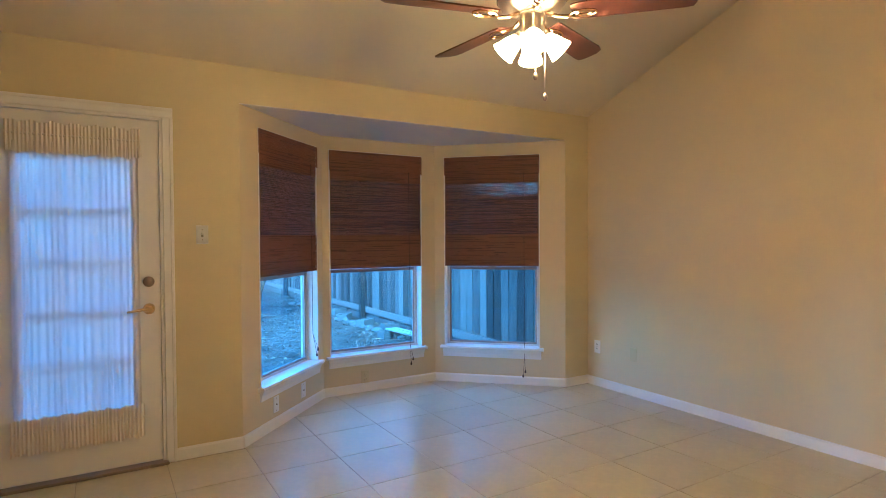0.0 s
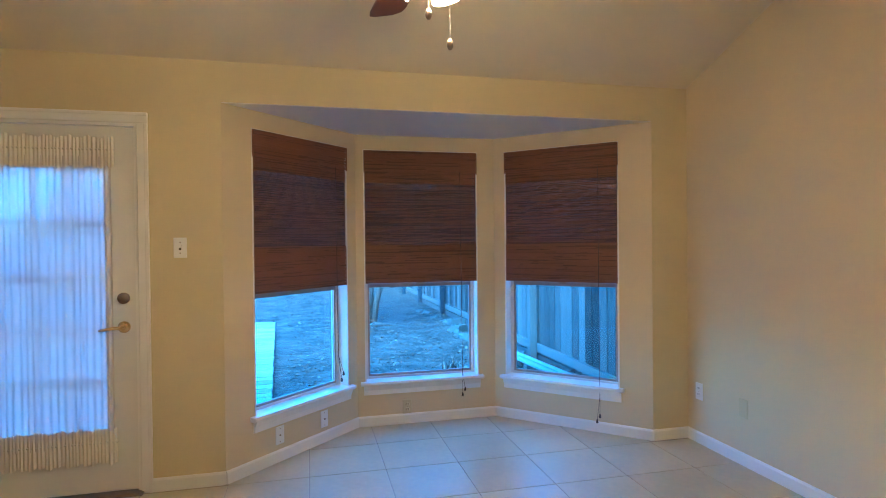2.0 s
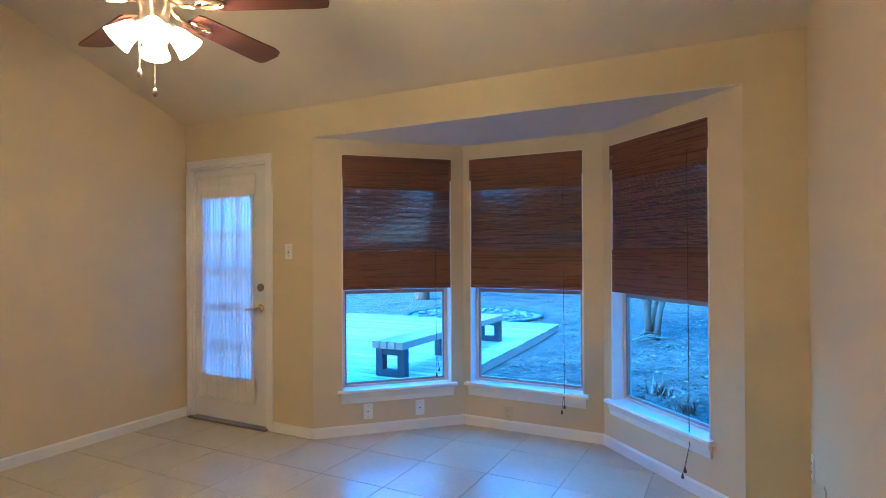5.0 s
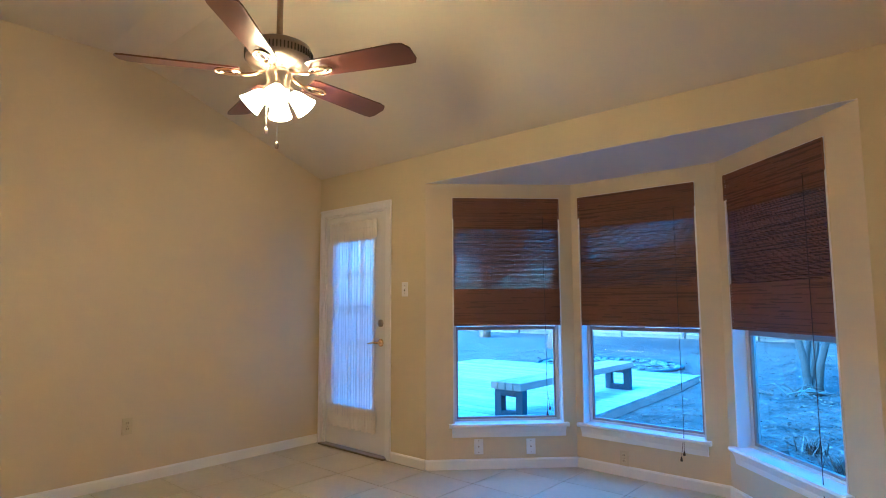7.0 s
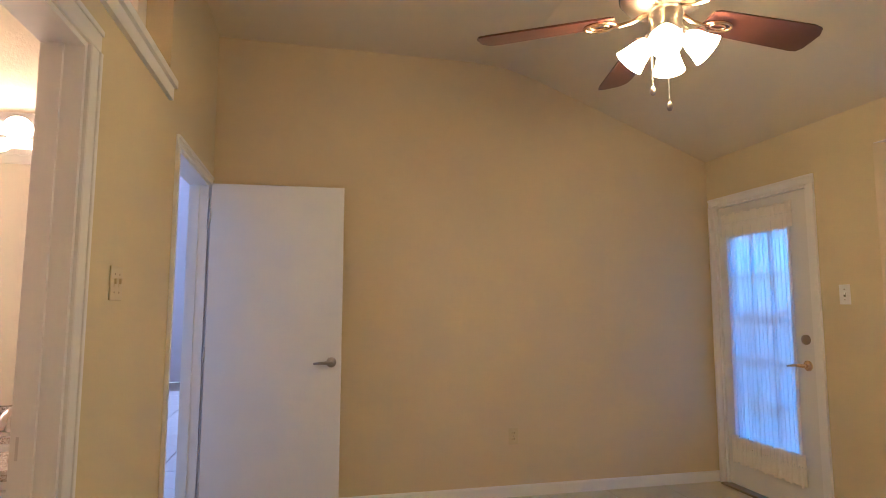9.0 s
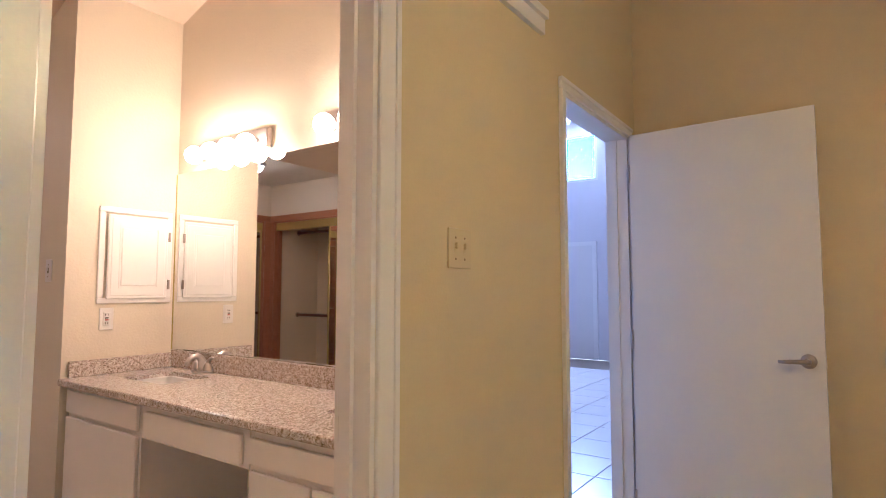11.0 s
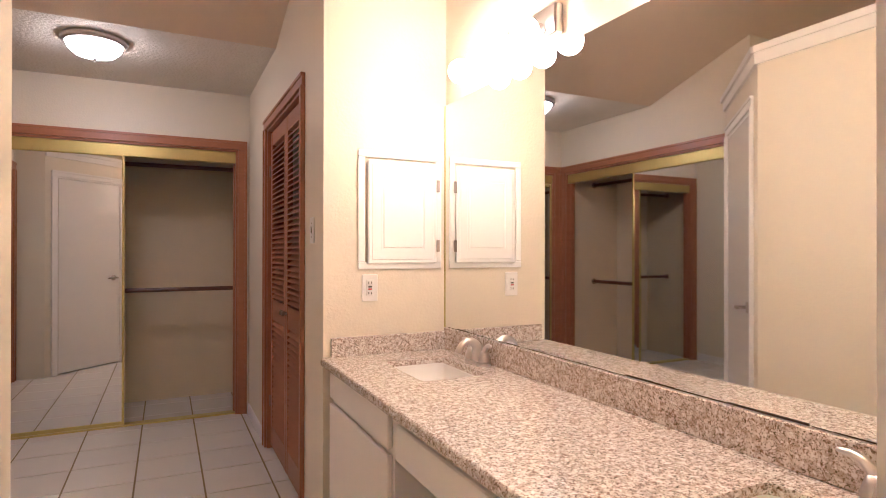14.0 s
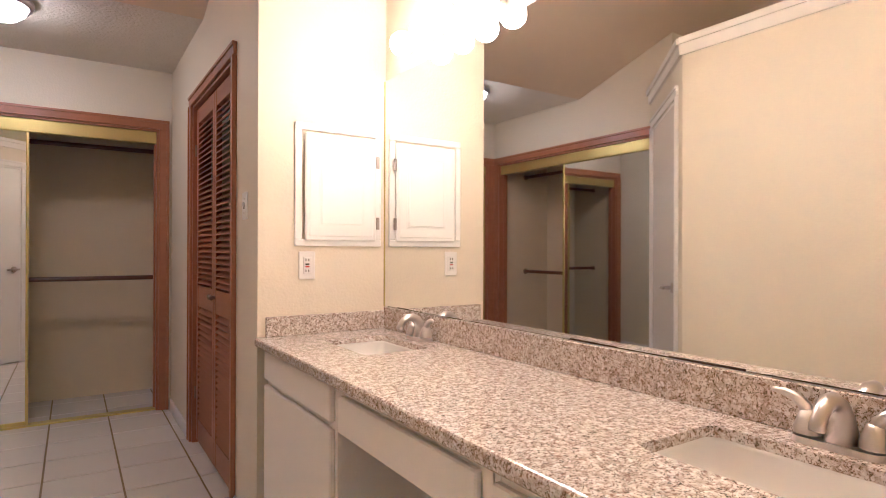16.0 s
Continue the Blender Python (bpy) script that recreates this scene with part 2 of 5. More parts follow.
def box(bm, x0, y0, z0, x1, y1, z1, bevel=0.0, m=None):
    made = bmesh.ops.create_cube(bm, size=1.0)["verts"]
    t = Matrix.Translation(((x0 + x1) / 2, (y0 + y1) / 2, (z0 + z1) / 2)) @ Matrix.Diagonal((abs(x1 - x0), abs(y1 - y0), abs(z1 - z0), 1))
    bmesh.ops.transform(bm, matrix=(m @ t) if m else t, verts=made)
    if bevel:
        edges = {e for v in made for e in v.link_edges}
        bmesh.ops.bevel(bm, geom=list(edges), offset=bevel, segments=1, affect="EDGES", profile=0.5)
    return bm


def bx(*a, m=None):
    return box(B(), *a, m=m)


def rod(bm, a, b, r, n=10, r2=None):
    a, b = Vector(a), Vector(b)
    d = b - a
    q = d.to_track_quat("Z", "Y").to_matrix().to_4x4()
    bmesh.ops.create_cone(bm, cap_ends=True, segments=n, radius1=r, radius2=r if r2 is None else r2, depth=d.length, matrix=Matrix.Translation((a + b) / 2) @ q)
    return bm


def lathe(profile, n=28, m=None, bm=None):
    """A turned shape round z from (radius, z) pairs."""
    bm = bm or B()
    rings = []
    for r, z in profile:
        rings.append([bm.verts.new((r * math.cos(2 * math.pi * k / n), r * math.sin(2 * math.pi * k / n), z)) for k in range(n)])
    for a, b in zip(rings, rings[1:]):
        for k in range(n):
            bm.faces.new((a[k], a[(k + 1) % n], b[(k + 1) % n], b[k]))
    if m:
        bmesh.ops.transform(bm, matrix=m, verts=[v for ring in rings for v in ring])
    return bm


def tube(points, r, n=8, bm=None):
    """A round bar along a line of points; r may be one number or one for each point."""
    bm = bm or B()
    pts = [Vector(p) for p in points]
    rs = r if isinstance(r, (list, tuple)) else [r] * len(pts)
    rings = []
    for i, p in enumerate(pts):
        d = (pts[min(i + 1, len(pts) - 1)] - pts[max(i - 1, 0)]).normalized()
        q = d.to_track_quat("Z", "Y")
        rings.append([bm.verts.new(p + q @ Vector((rs[i] * math.cos(2 * math.pi * k / n), rs[i] * math.sin(2 * math.pi * k / n), 0))) for k in range(n)])
    for a, b in zip(rings, rings[1:]):
        for k in range(n):
            bm.faces.new((a[k], a[(k + 1) % n], b[(k + 1) % n], b[k]))
    bm.faces.new(rings[0][::-1])
    bm.faces.new(rings[-1])
    return bm


def prism(outline, z0, z1, bm=None, m=None):
    """An upright slab over a plan outline."""
    bm = bm or B()
    lo, hi = [bm.verts.new((x, y, z0)) for x, y in outline], [bm.verts.new((x, y, z1)) for x, y in outline]
    bm.faces.new(lo[::-1])
    bm.faces.new(hi)
    for i in range(len(lo)):
        j = (i + 1) % len(lo)
        bm.faces.new((lo[i], lo[j], hi[j], hi[i]))
    if m:
        bmesh.ops.transform(bm, matrix=m, verts=lo + hi)
    return bm


def along(p0, p1):
    """A pose at p0 with x towards p1, y to the left of it and z up, and the length."""
    dx, dy = p1[0] - p0[0], p1[1] - p0[1]
    return pose(p0[0], p0[1], 0, 0, 0, math.degrees(math.atan2(dy, dx))), math.hypot(dx, dy)


def wall_mesh(p0, p1, z0, z1, thick, openings=()):
    """A wall whose inner face runs from p0 to p1 and whose body lies to the left; openings are (s0, s1, z0, z1)."""
    m, length = along(p0, p1)
    bm = B()
    s = 0.0
    for a, b, c, d in sorted(openings):
        if a > s:
            box(bm, s, 0, z0, a, thick, z1, m=m)
        if c > z0:
            box(bm, a, 0, z0, b, thick, c, m=m)
        if d < z1:
            box(bm, a, 0, d, b, thick, z1, m=m)
        s = b
    if s < length:
        box(bm, s, 0, z0, length, thick, z1, m=m)
    return bm


def skirting(p0, p1, name="baseboard", h=0.074):
    m, length = along(p0, p1)
    out = [(0.0, 0.0), (0.0, h), (-0.006, h), (-0.012, h - 0.012), (-0.014, 0.0)]
    bm = B()
    ends = [[bm.verts.new(m @ Vector((s, y, z))) for y, z in out] for s in (0, length)]
    for i in range(len(out)):
        j = (i + 1) % len(out)
        bm.faces.new((ends[0][i], ends[0][j], ends[1][j], ends[1][i]))
    bm.faces.new(ends[0])
    bm.faces.new(ends[1][::-1])
    return structure(name, bm, TRIM, "white painted wooden baseboard along the wall", "baseboard")


# ---- plan of the bedroom, bath and hall ----
NORTH, EAST, SOUTH, WEST = 3.69, 3.735, 0.06, -0.66
S_BACK = -0.05
BAY = [(0.695, NORTH), (1.515, 4.51), (2.60, 4.515), (3.46, NORTH)]
BAY_TOP, EAVE, FLAT = 2.19, 2.42, 3.05
XM, YMC, XW, YE, XE, XD = 0.627, -2.174, 1.188, -4.456, 3.07, 2.13
YD = -1.705
DOOR_N = (-0.575, 0.255)
HALL_DOOR = (-0.53, 0.30)
BATH_DOOR = (1.41, 2.1)
WIN = [(0.21, 1.06), (0.06, 0.945), (0.093, 0.967)]
WIN_Z = (0.33, 2.075)

# walls of the bedroom
structure("wall_north_1", wall_mesh((WEST - 0.12, NORTH), BAY[0], 0, 3.1, 0.14, [(DOOR_N[0] - WEST + 0.12, DOOR_N[1] - WEST + 0.12, 0, 2.05)]), PAINT, "tan painted bedroom wall around the glazed door", "wall")
structure("wall_north_2", wall_mesh(BAY[3], (EAST + 0.12, NORTH), 0, 3.1, 0.14), PAINT, "tan painted wall between bay window and corner", "wall")
structure("wall_bay_header", wall_mesh(BAY[0], BAY[3], BAY_TOP, 3.1, 0.14), PAINT, "tan painted header above the bay window", "wall")
for i, nm in enumerate(("wall_bay_west", "wall_bay_middle", "wall_bay_east")):
    structure(nm, wall_mesh(BAY[i], BAY[i + 1], 0, 2.4, 0.14, [(*WIN[i], *WIN_Z)]), PAINT_TAN, "tan painted bay wall around a window", "wall")
structure("wall_east", wall_mesh((EAST, NORTH + 0.14), (EAST, S_BACK), 0, 3.2, 0.12), PAINT_TAN, "plain tan painted bedroom wall", "wall")
structure("wall_west", wall_mesh((WEST, S_BACK), (WEST, NORTH + 0.14), 0, 3.2, 0.12), PAINT_TAN, "plain tan painted bedroom wall with one outlet", "wall")
south_low = wall_mesh((EAST, SOUTH), (0.51, SOUTH), 0, 2.27, SOUTH - S_BACK, [(EAST - BATH_DOOR[1], EAST - BATH_DOOR[0], 0, 2.03)])
structure("wall_south_1", south_low, PAINT, "tan partial-height wall with the bathroom doorway, open above", "wall")
south_high = wall_mesh((0.51, SOUTH), (WEST, SOUTH), 0, 3.2, SOUTH - S_BACK, [(0.51 - HALL_DOOR[1], 0.51 - HALL_DOOR[0], 0, 2.04)])
structure("wall_south_2", south_high, PAINT, "tan full-height wall with the hall doorway", "wall")

# ceilings
def vault(profile, x0, x1):
    """A ceiling slab along x over a line of (y, z)."""
    bm = B()
    low = [[bm.verts.new((x, y, z)) for y, z in profile] for x in (x0, x1)]
    top = [[bm.verts.new((x, y, z + 0.12)) for y, z in profile] for x in (x0, x1)]
    for i in range(len(profile) - 1):
        bm.faces.new((low[0][i], low[0][i + 1], low[1][i + 1], low[1][i]))
        bm.faces.new((top[0][i], top[1][i], top[1][i + 1], top[0][i + 1]))
    for k in (0, len(profile) - 1):
        bm.faces.new((low[0][k], low[1][k], top[1][k], top[0][k]))
    for s in (0, 1):
        bm.faces.new((*low[s], *top[s][::-1]))
    return bm


structure("ceiling_vault", vault([(NORTH + 0.2, EAVE - 0.08), (NORTH, EAVE), (2.25, 2.97), (2.05, 3.025), (1.8, FLAT), (0.0, FLAT)], WEST - 0.1, EAST + 0.1), CEIL, "tan painted vaulted ceiling over the bedroom", "ceiling")
structure("ceiling_vault_bath", vault([(0.0, FLAT), (-1.2, FLAT), (-1.45, 3.02), (-1.65, 2.975), (-3.3, 2.44)], WEST - 0.1, EAST + 0.1), BATHCEIL, "pale peach vaulted ceiling over the bath", "ceiling")
structure("ceiling_bay", prism([(BAY[0][0] - 0.1, NORTH + 0.003), (BAY[1][0] - 0.1, BAY[1][1] + 0.2), (BAY[2][0] + 0.1, BAY[2][1] + 0.2), (BAY[3][0] + 0.1, NORTH + 0.003)], BAY_TOP - 0.004, BAY_TOP + 0.05), BAYCEIL, "flat painted ceiling of the bay window", "ceiling")
structure("ceiling_dressing", bx(XW - 0.1, YE - 0.1, 2.44, XE + 0.1, -3.3, 2.5), POPCORN, "low textured ceiling over the dressing area", "ceiling")
# unseen cover over all the rooms, added to keep sky light out
structure("roof_slab", bx(-1.2, -5.6, 3.2, 4.2, 4.0, 3.3), CEIL, "unseen flat cover added above the ceilings", "roof")

# bath walls
structure("wall_bath_west", wall_mesh((XM, YMC - 0.1), (XM, S_BACK), 0, 3.2, 0.117), BATH_PAINT, "cream wall behind the vanity mirror", "wall")
structure("wall_bath_cabinet", wall_mesh((XW, YMC), (XM, YMC), 0, 3.2, 0.1), BATH_PAINT, "cream wall carrying the medicine cabinet", "wall")
LV = (-3.60, -2.575)
structure("wall_bath_linen", wall_mesh((XW, YE), (XW, YMC - 0.1), 0, 3.2, 0.1, [(LV[0] - YE, LV[1] - YE, 0, 2.02)]), BATH_PAINT, "cream wall around the louvered closet doors", "wall")
EC = (1.272, 2.985)
structure("wall_bath_south", wall_mesh((XE + 0.1, YE), (XW - 0.1, YE), 0, 3.2, 0.1, [(XE + 0.1 - EC[1], XE + 0.1 - EC[0], 0, 2.02)]), BATH_PAINT, "cream wall above the mirrored closet", "wall")
EC2 = (-2.50, -4.385)
DE = (2.83, -2.415)
structure("wall_bath_east", wall_mesh((XE, DE[1]), (XE, YE), 0, 3.2, 0.1, [(DE[1] - EC2[0], DE[1] - EC2[1], 0, 2.02)]), BATH_PAINT, "cream wall above the second mirrored closet", "wall")
TW = (0.15, 0.88)
structure("wall_bath_return", wall_mesh(DE, (XE, DE[1]), 0, 2.25, 0.1), BATH_PAINT, "short cream wall beside the mirrored closet", "wall")
structure("wall_bath_diagonal", wall_mesh((XD, YD), DE, 0, 2.25, 0.1, [(*TW, 0, 1.99)]), BATH_PAINT, "cream partial-height diagonal wall with a white door", "wall")
structure("wall_bath_partition", wall_mesh((XD, S_BACK), (XD, YD), 0, 2.25, 0.1), BATH_PAINT, "cream partial-height bathroom wall", "wall")
structure("ledge_slab", prism([(XD + 0.1, S_BACK), (EAST, S_BACK), (EAST, DE[1]), (DE[0] + 0.05, DE[1] + 0.02), (XD + 0.1, YD + 0.03)], 2.17, 2.248), BATH_PAINT, "painted top of the enclosed toilet room", "ledge")
structure("wall_loft_east", wall_mesh((EAST, S_BACK), (EAST, -2.76), 0, 3.2, 0.12), BATH_PAINT, "cream wall above the ledge", "wall")
structure("wall_loft_south", wall_mesh((EAST, DE[1]), (XE + 0.1, DE[1]), 0, 3.2, 0.1), BATH_PAINT, "cream wall above the ledge", "wall")
for nm, a in (("closet_wall_back", (1.1, -5.29, 0, 3.85, -5.19, 2.5)), ("closet_wall_west", (1.1, -5.19, 0, 1.2, YE - 0.1, 2.5)), ("closet_wall_end", (3.75, -5.19, 0, 3.85, -2.415, 2.5)), ("closet_wall_side", (3.17, -4.46, 0, 3.75, -4.4, 2.5)), ("closet_wall_top", (1.1, -5.29, 2.4, 3.85, YE - 0.1, 2.46)), ("closet_wall_lid", (3.17, -4.4, 2.4, 3.75, -2.42, 2.46)),
              ("linen_wall_back", (0.5, -3.8, 0, 0.56, -2.28, 2.4)), ("linen_wall_side", (0.5, -3.86, 0, 1.088, -3.8, 2.4))):
    structure(nm, bx(*a), CLOSET, "plain grey-tan closet wall", "wall")

# ledge trim above the partial walls
def ledge_trim(p0, p1, z, name="trim_ledge"):
    m, length = along(p0, p1)
    bm = B()
    box(bm, -0.012, -0.018, z - 0.075, length, 0.0, z, m=m)
    box(bm, -0.012, -0.034, z - 0.02, length, 0.0, z + 0.012, m=m)
    return structure(name, bm, TRIM, "white painted trim capping the partial wall", "trim")


structure("ledge_cap", bx(0.51, S_BACK - 0.02, 2.27, EAST, SOUTH + 0.02, 2.285), TRIM, "white painted ledge cap", "trim")
ledge_trim((EAST, SOUTH), (0.50, SOUTH), 2.27)
ledge_trim((XD, S_BACK), (XD, YD), 2.25)
ledge_trim((XD, YD), DE, 2.25)
structure("ledge_cap_bath", prism([(XD - 0.02, S_BACK), (XD + 0.1, S_BACK), (XD + 0.1, YD + 0.03), (DE[0] + 0.05, DE[1] + 0.04), DE, (XD - 0.02, YD - 0.01)], 2.25, 2.26), TRIM, "white painted ledge cap", "trim")

# baseboards
HW = 0.058
for p0, p1 in (((DOOR_N[1] + HW, NORTH), BAY[0]), (BAY[0], BAY[1]), (BAY[1], BAY[2]), (BAY[2], BAY[3]), (BAY[3], (EAST, NORTH)), ((EAST, NORTH), (EAST, SOUTH)), ((WEST, SOUTH), (WEST, NORTH)),
               ((EAST, SOUTH), (BATH_DOOR[1] + HW, SOUTH)), ((BATH_DOOR[0] - HW, SOUTH), (HALL_DOOR[1] + HW, SOUTH)),
               ((XD, S_BACK), (XD, YD)), ((XW, YE), (XW, LV[0] - 0.06)), ((XW, LV[1] + 0.06), (XW, YMC))):
    skirting(p0, p1)


def casing(p0, p1, top, material=TRIM, width=0.058, proud=0.014, name="trim_door_casing", label="white painted door casing", jamb=0.0):
    """Casing round a doorway from p0 to p1 on a wall's face, with a jamb lining of the given depth."""
    m, length = along(p0, p1)
    bm = B()
    for s0, s1 in ((-width, 0.0), (length, length + width)):
        box(bm, s0, -proud, 0, s1, 0, top, 0.003, m=m)
        box(bm, s0 + (0.0 if s0 < 0 else width - 0.018), -proud - 0.006, 0, s0 + 0.018 if s0 < 0 else s1, -proud + 0.004, top, 0.002, m=m)
    box(bm, -width, -proud, top, length + width, 0, top + width, 0.003, m=m)
    box(bm, -width, -proud - 0.006, top + width - 0.018, length + width, -proud + 0.004, top + width, 0.002, m=m)
    if jamb:
        box(bm, 0, -0.002, 0, 0.016, jamb, top, m=m)
        box(bm, length - 0.016, -0.002, 0, length, jamb, top, m=m)
        box(bm, 0.016, -0.002, top - 0.016, length - 0.016, jamb, top, m=m)
        box(bm, 0.016, jamb * 0.45, 0, 0.028, jamb * 0.45 + 0.035, top - 0.016, m=m)
        box(bm, length - 0.028, jamb * 0.45, 0, length - 0.016, jamb * 0.45 + 0.035, top - 0.016, m=m)
    return structure(name, bm, material, label, "trim")


casing((DOOR_N[0], NORTH), (DOOR_N[1], NORTH), 2.05, jamb=0.14)
casing((HALL_DOOR[1], SOUTH), (HALL_DOOR[0], SOUTH), 2.04, width=0.048, jamb=SOUTH - S_BACK)
casing((BATH_DOOR[1], SOUTH), (BATH_DOOR[0], SOUTH), 2.03, width=0.07, jamb=SOUTH - S_BACK)
dm, dl = along((XD, YD), DE)
da, db = dm @ Vector((TW[0], 0, 0)), dm @ Vector((TW[1], 0, 0))
casing(da[:2], db[:2], 1.99, jamb=0.1)
casing((XW, LV[0]), (XW, LV[1]), 2.02, WOOD, 0.06, 0.016, "trim_linen_casing", "brown stained wooden door casing", 0.1)
casing((EC[1], YE), (EC[0], YE), 2.02, WOODH, 0.065, 0.016, "trim_closet_casing", "brown stained wooden closet casing", 0.1)
casing((XE, EC2[0]), (XE, EC2[1]), 2.02, WOODH, 0.065, 0.016, "trim_closet_casing", "brown stained wooden closet casing", 0.1)

# floors
structure("floor_bedroom", prism([(WEST, S_BACK), (EAST, S_BACK), (EAST, NORTH), (BAY[3][0] + 0.1, NORTH), (BAY[2][0] + 0.1, 4.6), (BAY[1][0] - 0.1, 4.6), (BAY[0][0] - 0.1, NORTH), (WEST, NORTH)], -0.12, -0.003), GROUT, "beige ceramic tile floor with thin grout joints", "floor")
structure("floor_bath", prism([(0.5, -5.3), (3.85, -5.3), (3.85, S_BACK), (0.5, S_BACK)], -0.12, -0.004), BGROUT, "white ceramic tile floor with dark grout joints", "floor")

# hall beyond the open door, closed with plain walls
HX, HY = -7.4, -5.5
structure("floor_hall", bx(HX, HY, -0.12, 0.39, S_BACK, -0.004), BGROUT, "white tile floor of the hall", "floor")
structure("hall_wall_far", wall_mesh((HX, HY), (HX, 1.0), 0, 4.3, 0.12, [(2.15, 2.95, 3.2, 4.1)]), HALLPAINT, "pale wall of the far room with a high window", "wall")
structure("hall_wall_north", bx(HX, S_BACK, 0, WEST - 0.12, SOUTH, 4.3), HALLPAINT, "pale hall wall", "wall")
structure("hall_wall_upper", bx(WEST - 0.12, S_BACK - 0.02, 2.06, 0.39, S_BACK - 0.002, 4.3), HALLPAINT, "pale hall wall above the doorway", "wall")
structure("hall_wall_south", bx(HX, HY - 0.1, 0, 0.39, HY, 4.3), HALLPAINT, "pale hall wall", "wall")
structure("hall_wall_east", bx(0.39, HY, 0, 0.5, S_BACK, 4.3), HALLPAINT, "pale hall wall", "wall")
structure("ceiling_hall", bx(HX - 0.12, HY, 4.3, 0.5, SOUTH, 4.4), HALLPAINT, "white hall ceiling", "ceiling")


# ---- bay windows ----
def window(index, m, w):
    """A single-hung window in a wall: x along the wall, y outwards, z up."""
    z0, z1, mid = WIN_Z[0], WIN_Z[1], 1.035
    t = thing("window_%d" % (index + 1), m, "aluminium single-hung window with white sill, lower pane showing", "window", "bay windows", "structure")
    bm = B()
    for a in ((-0.002, -0.003, z0, 0.008, 0.14, z1 + 0.002), (w - 0.008, -0.003, z0, w + 0.002, 0.14, z1 + 0.002), (0.008, -0.003, z1 - 0.008, w - 0.008, 0.14, z1 + 0.002)):
        box(bm, *a)
    part("reveal", bm, TRIM, t)
    bm = B()
    for a in ((0.008, 0.085, z0, 0.032, 0.135, z1 - 0.008), (w - 0.032, 0.085, z0, w - 0.008, 0.135, z1 - 0.008), (0.032, 0.085, z0, w - 0.032, 0.135, z0 + 0.022), (0.032, 0.085, z1 - 0.03, w - 0.032, 0.135, z1 - 0.008)):
        box(bm, *a, 0.002)
    part("window_frame", bm, VINYL, t, "pale metal window frame")
    bm = B()
    for a in ((0.032, 0.09, z0 + 0.022, 0.046, 0.112, mid + 0.03), (w - 0.046, 0.09, z0 + 0.022, w - 0.032, 0.112, mid + 0.03), (0.046, 0.09, z0 + 0.022, w - 0.046, 0.112, z0 + 0.04), (0.046, 0.088, mid, w - 0.046, 0.116, mid + 0.03)):
        box(bm, *a, 0.002)
    sash = part("lower_sash", bm, ALU, t, "bronze aluminium sash")
    bm = B()
    box(bm, w / 2 - 0.03, 0.078, mid + 0.02, w / 2 + 0.03, 0.09, mid + 0.034, 0.003)
    part("latch", bm, OLDMETAL, sash)
    for nm, a in (("pane", (0.046, 0.1, z0 + 0.04, w - 0.046, 0.103, mid)), ("pane", (0.032, 0.122, mid + 0.03, w - 0.032, 0.125, z1 - 0.03))):
        p = part(nm, bx(*a), GLASS, t, "clear glass pane")
        p.visible_shadow = False
    bm = B()
    out = [(0.088, z0 + 0.006), (0.088, z0 - 0.022), (-0.036, z0 - 0.022), (-0.048, z0 - 0.01), (-0.044, z0 + 0.006)]
    ends = [[bm.verts.new((s, y, z)) for y, z in out] for s in (-0.035, w + 0.035)]
    for i in range(5):
        j = (i + 1) % 5
        bm.faces.new((ends[0][i], ends[0][j], ends[1][j], ends[1][i]))
    bm.faces.new(ends[0]), bm.faces.new(ends[1][::-1])
    out = [(0.0, z0 - 0.022), (0.0, z0 - 0.095), (-0.012, z0 - 0.095), (-0.016, z0 - 0.06), (-0.034, z0 - 0.022)]
    ends = [[bm.verts.new((s, y, z)) for y, z in out] for s in (-0.012, w + 0.012)]
    for i in range(5):
        j = (i + 1) % 5
        bm.faces.new((ends[0][i], ends[0][j], ends[1][j], ends[1][i]))
    bm.faces.new(ends[0]), bm.faces.new(ends[1][::-1])
    part("window_sill", bm, TRIM, t, "white painted wooden sill")
    return t


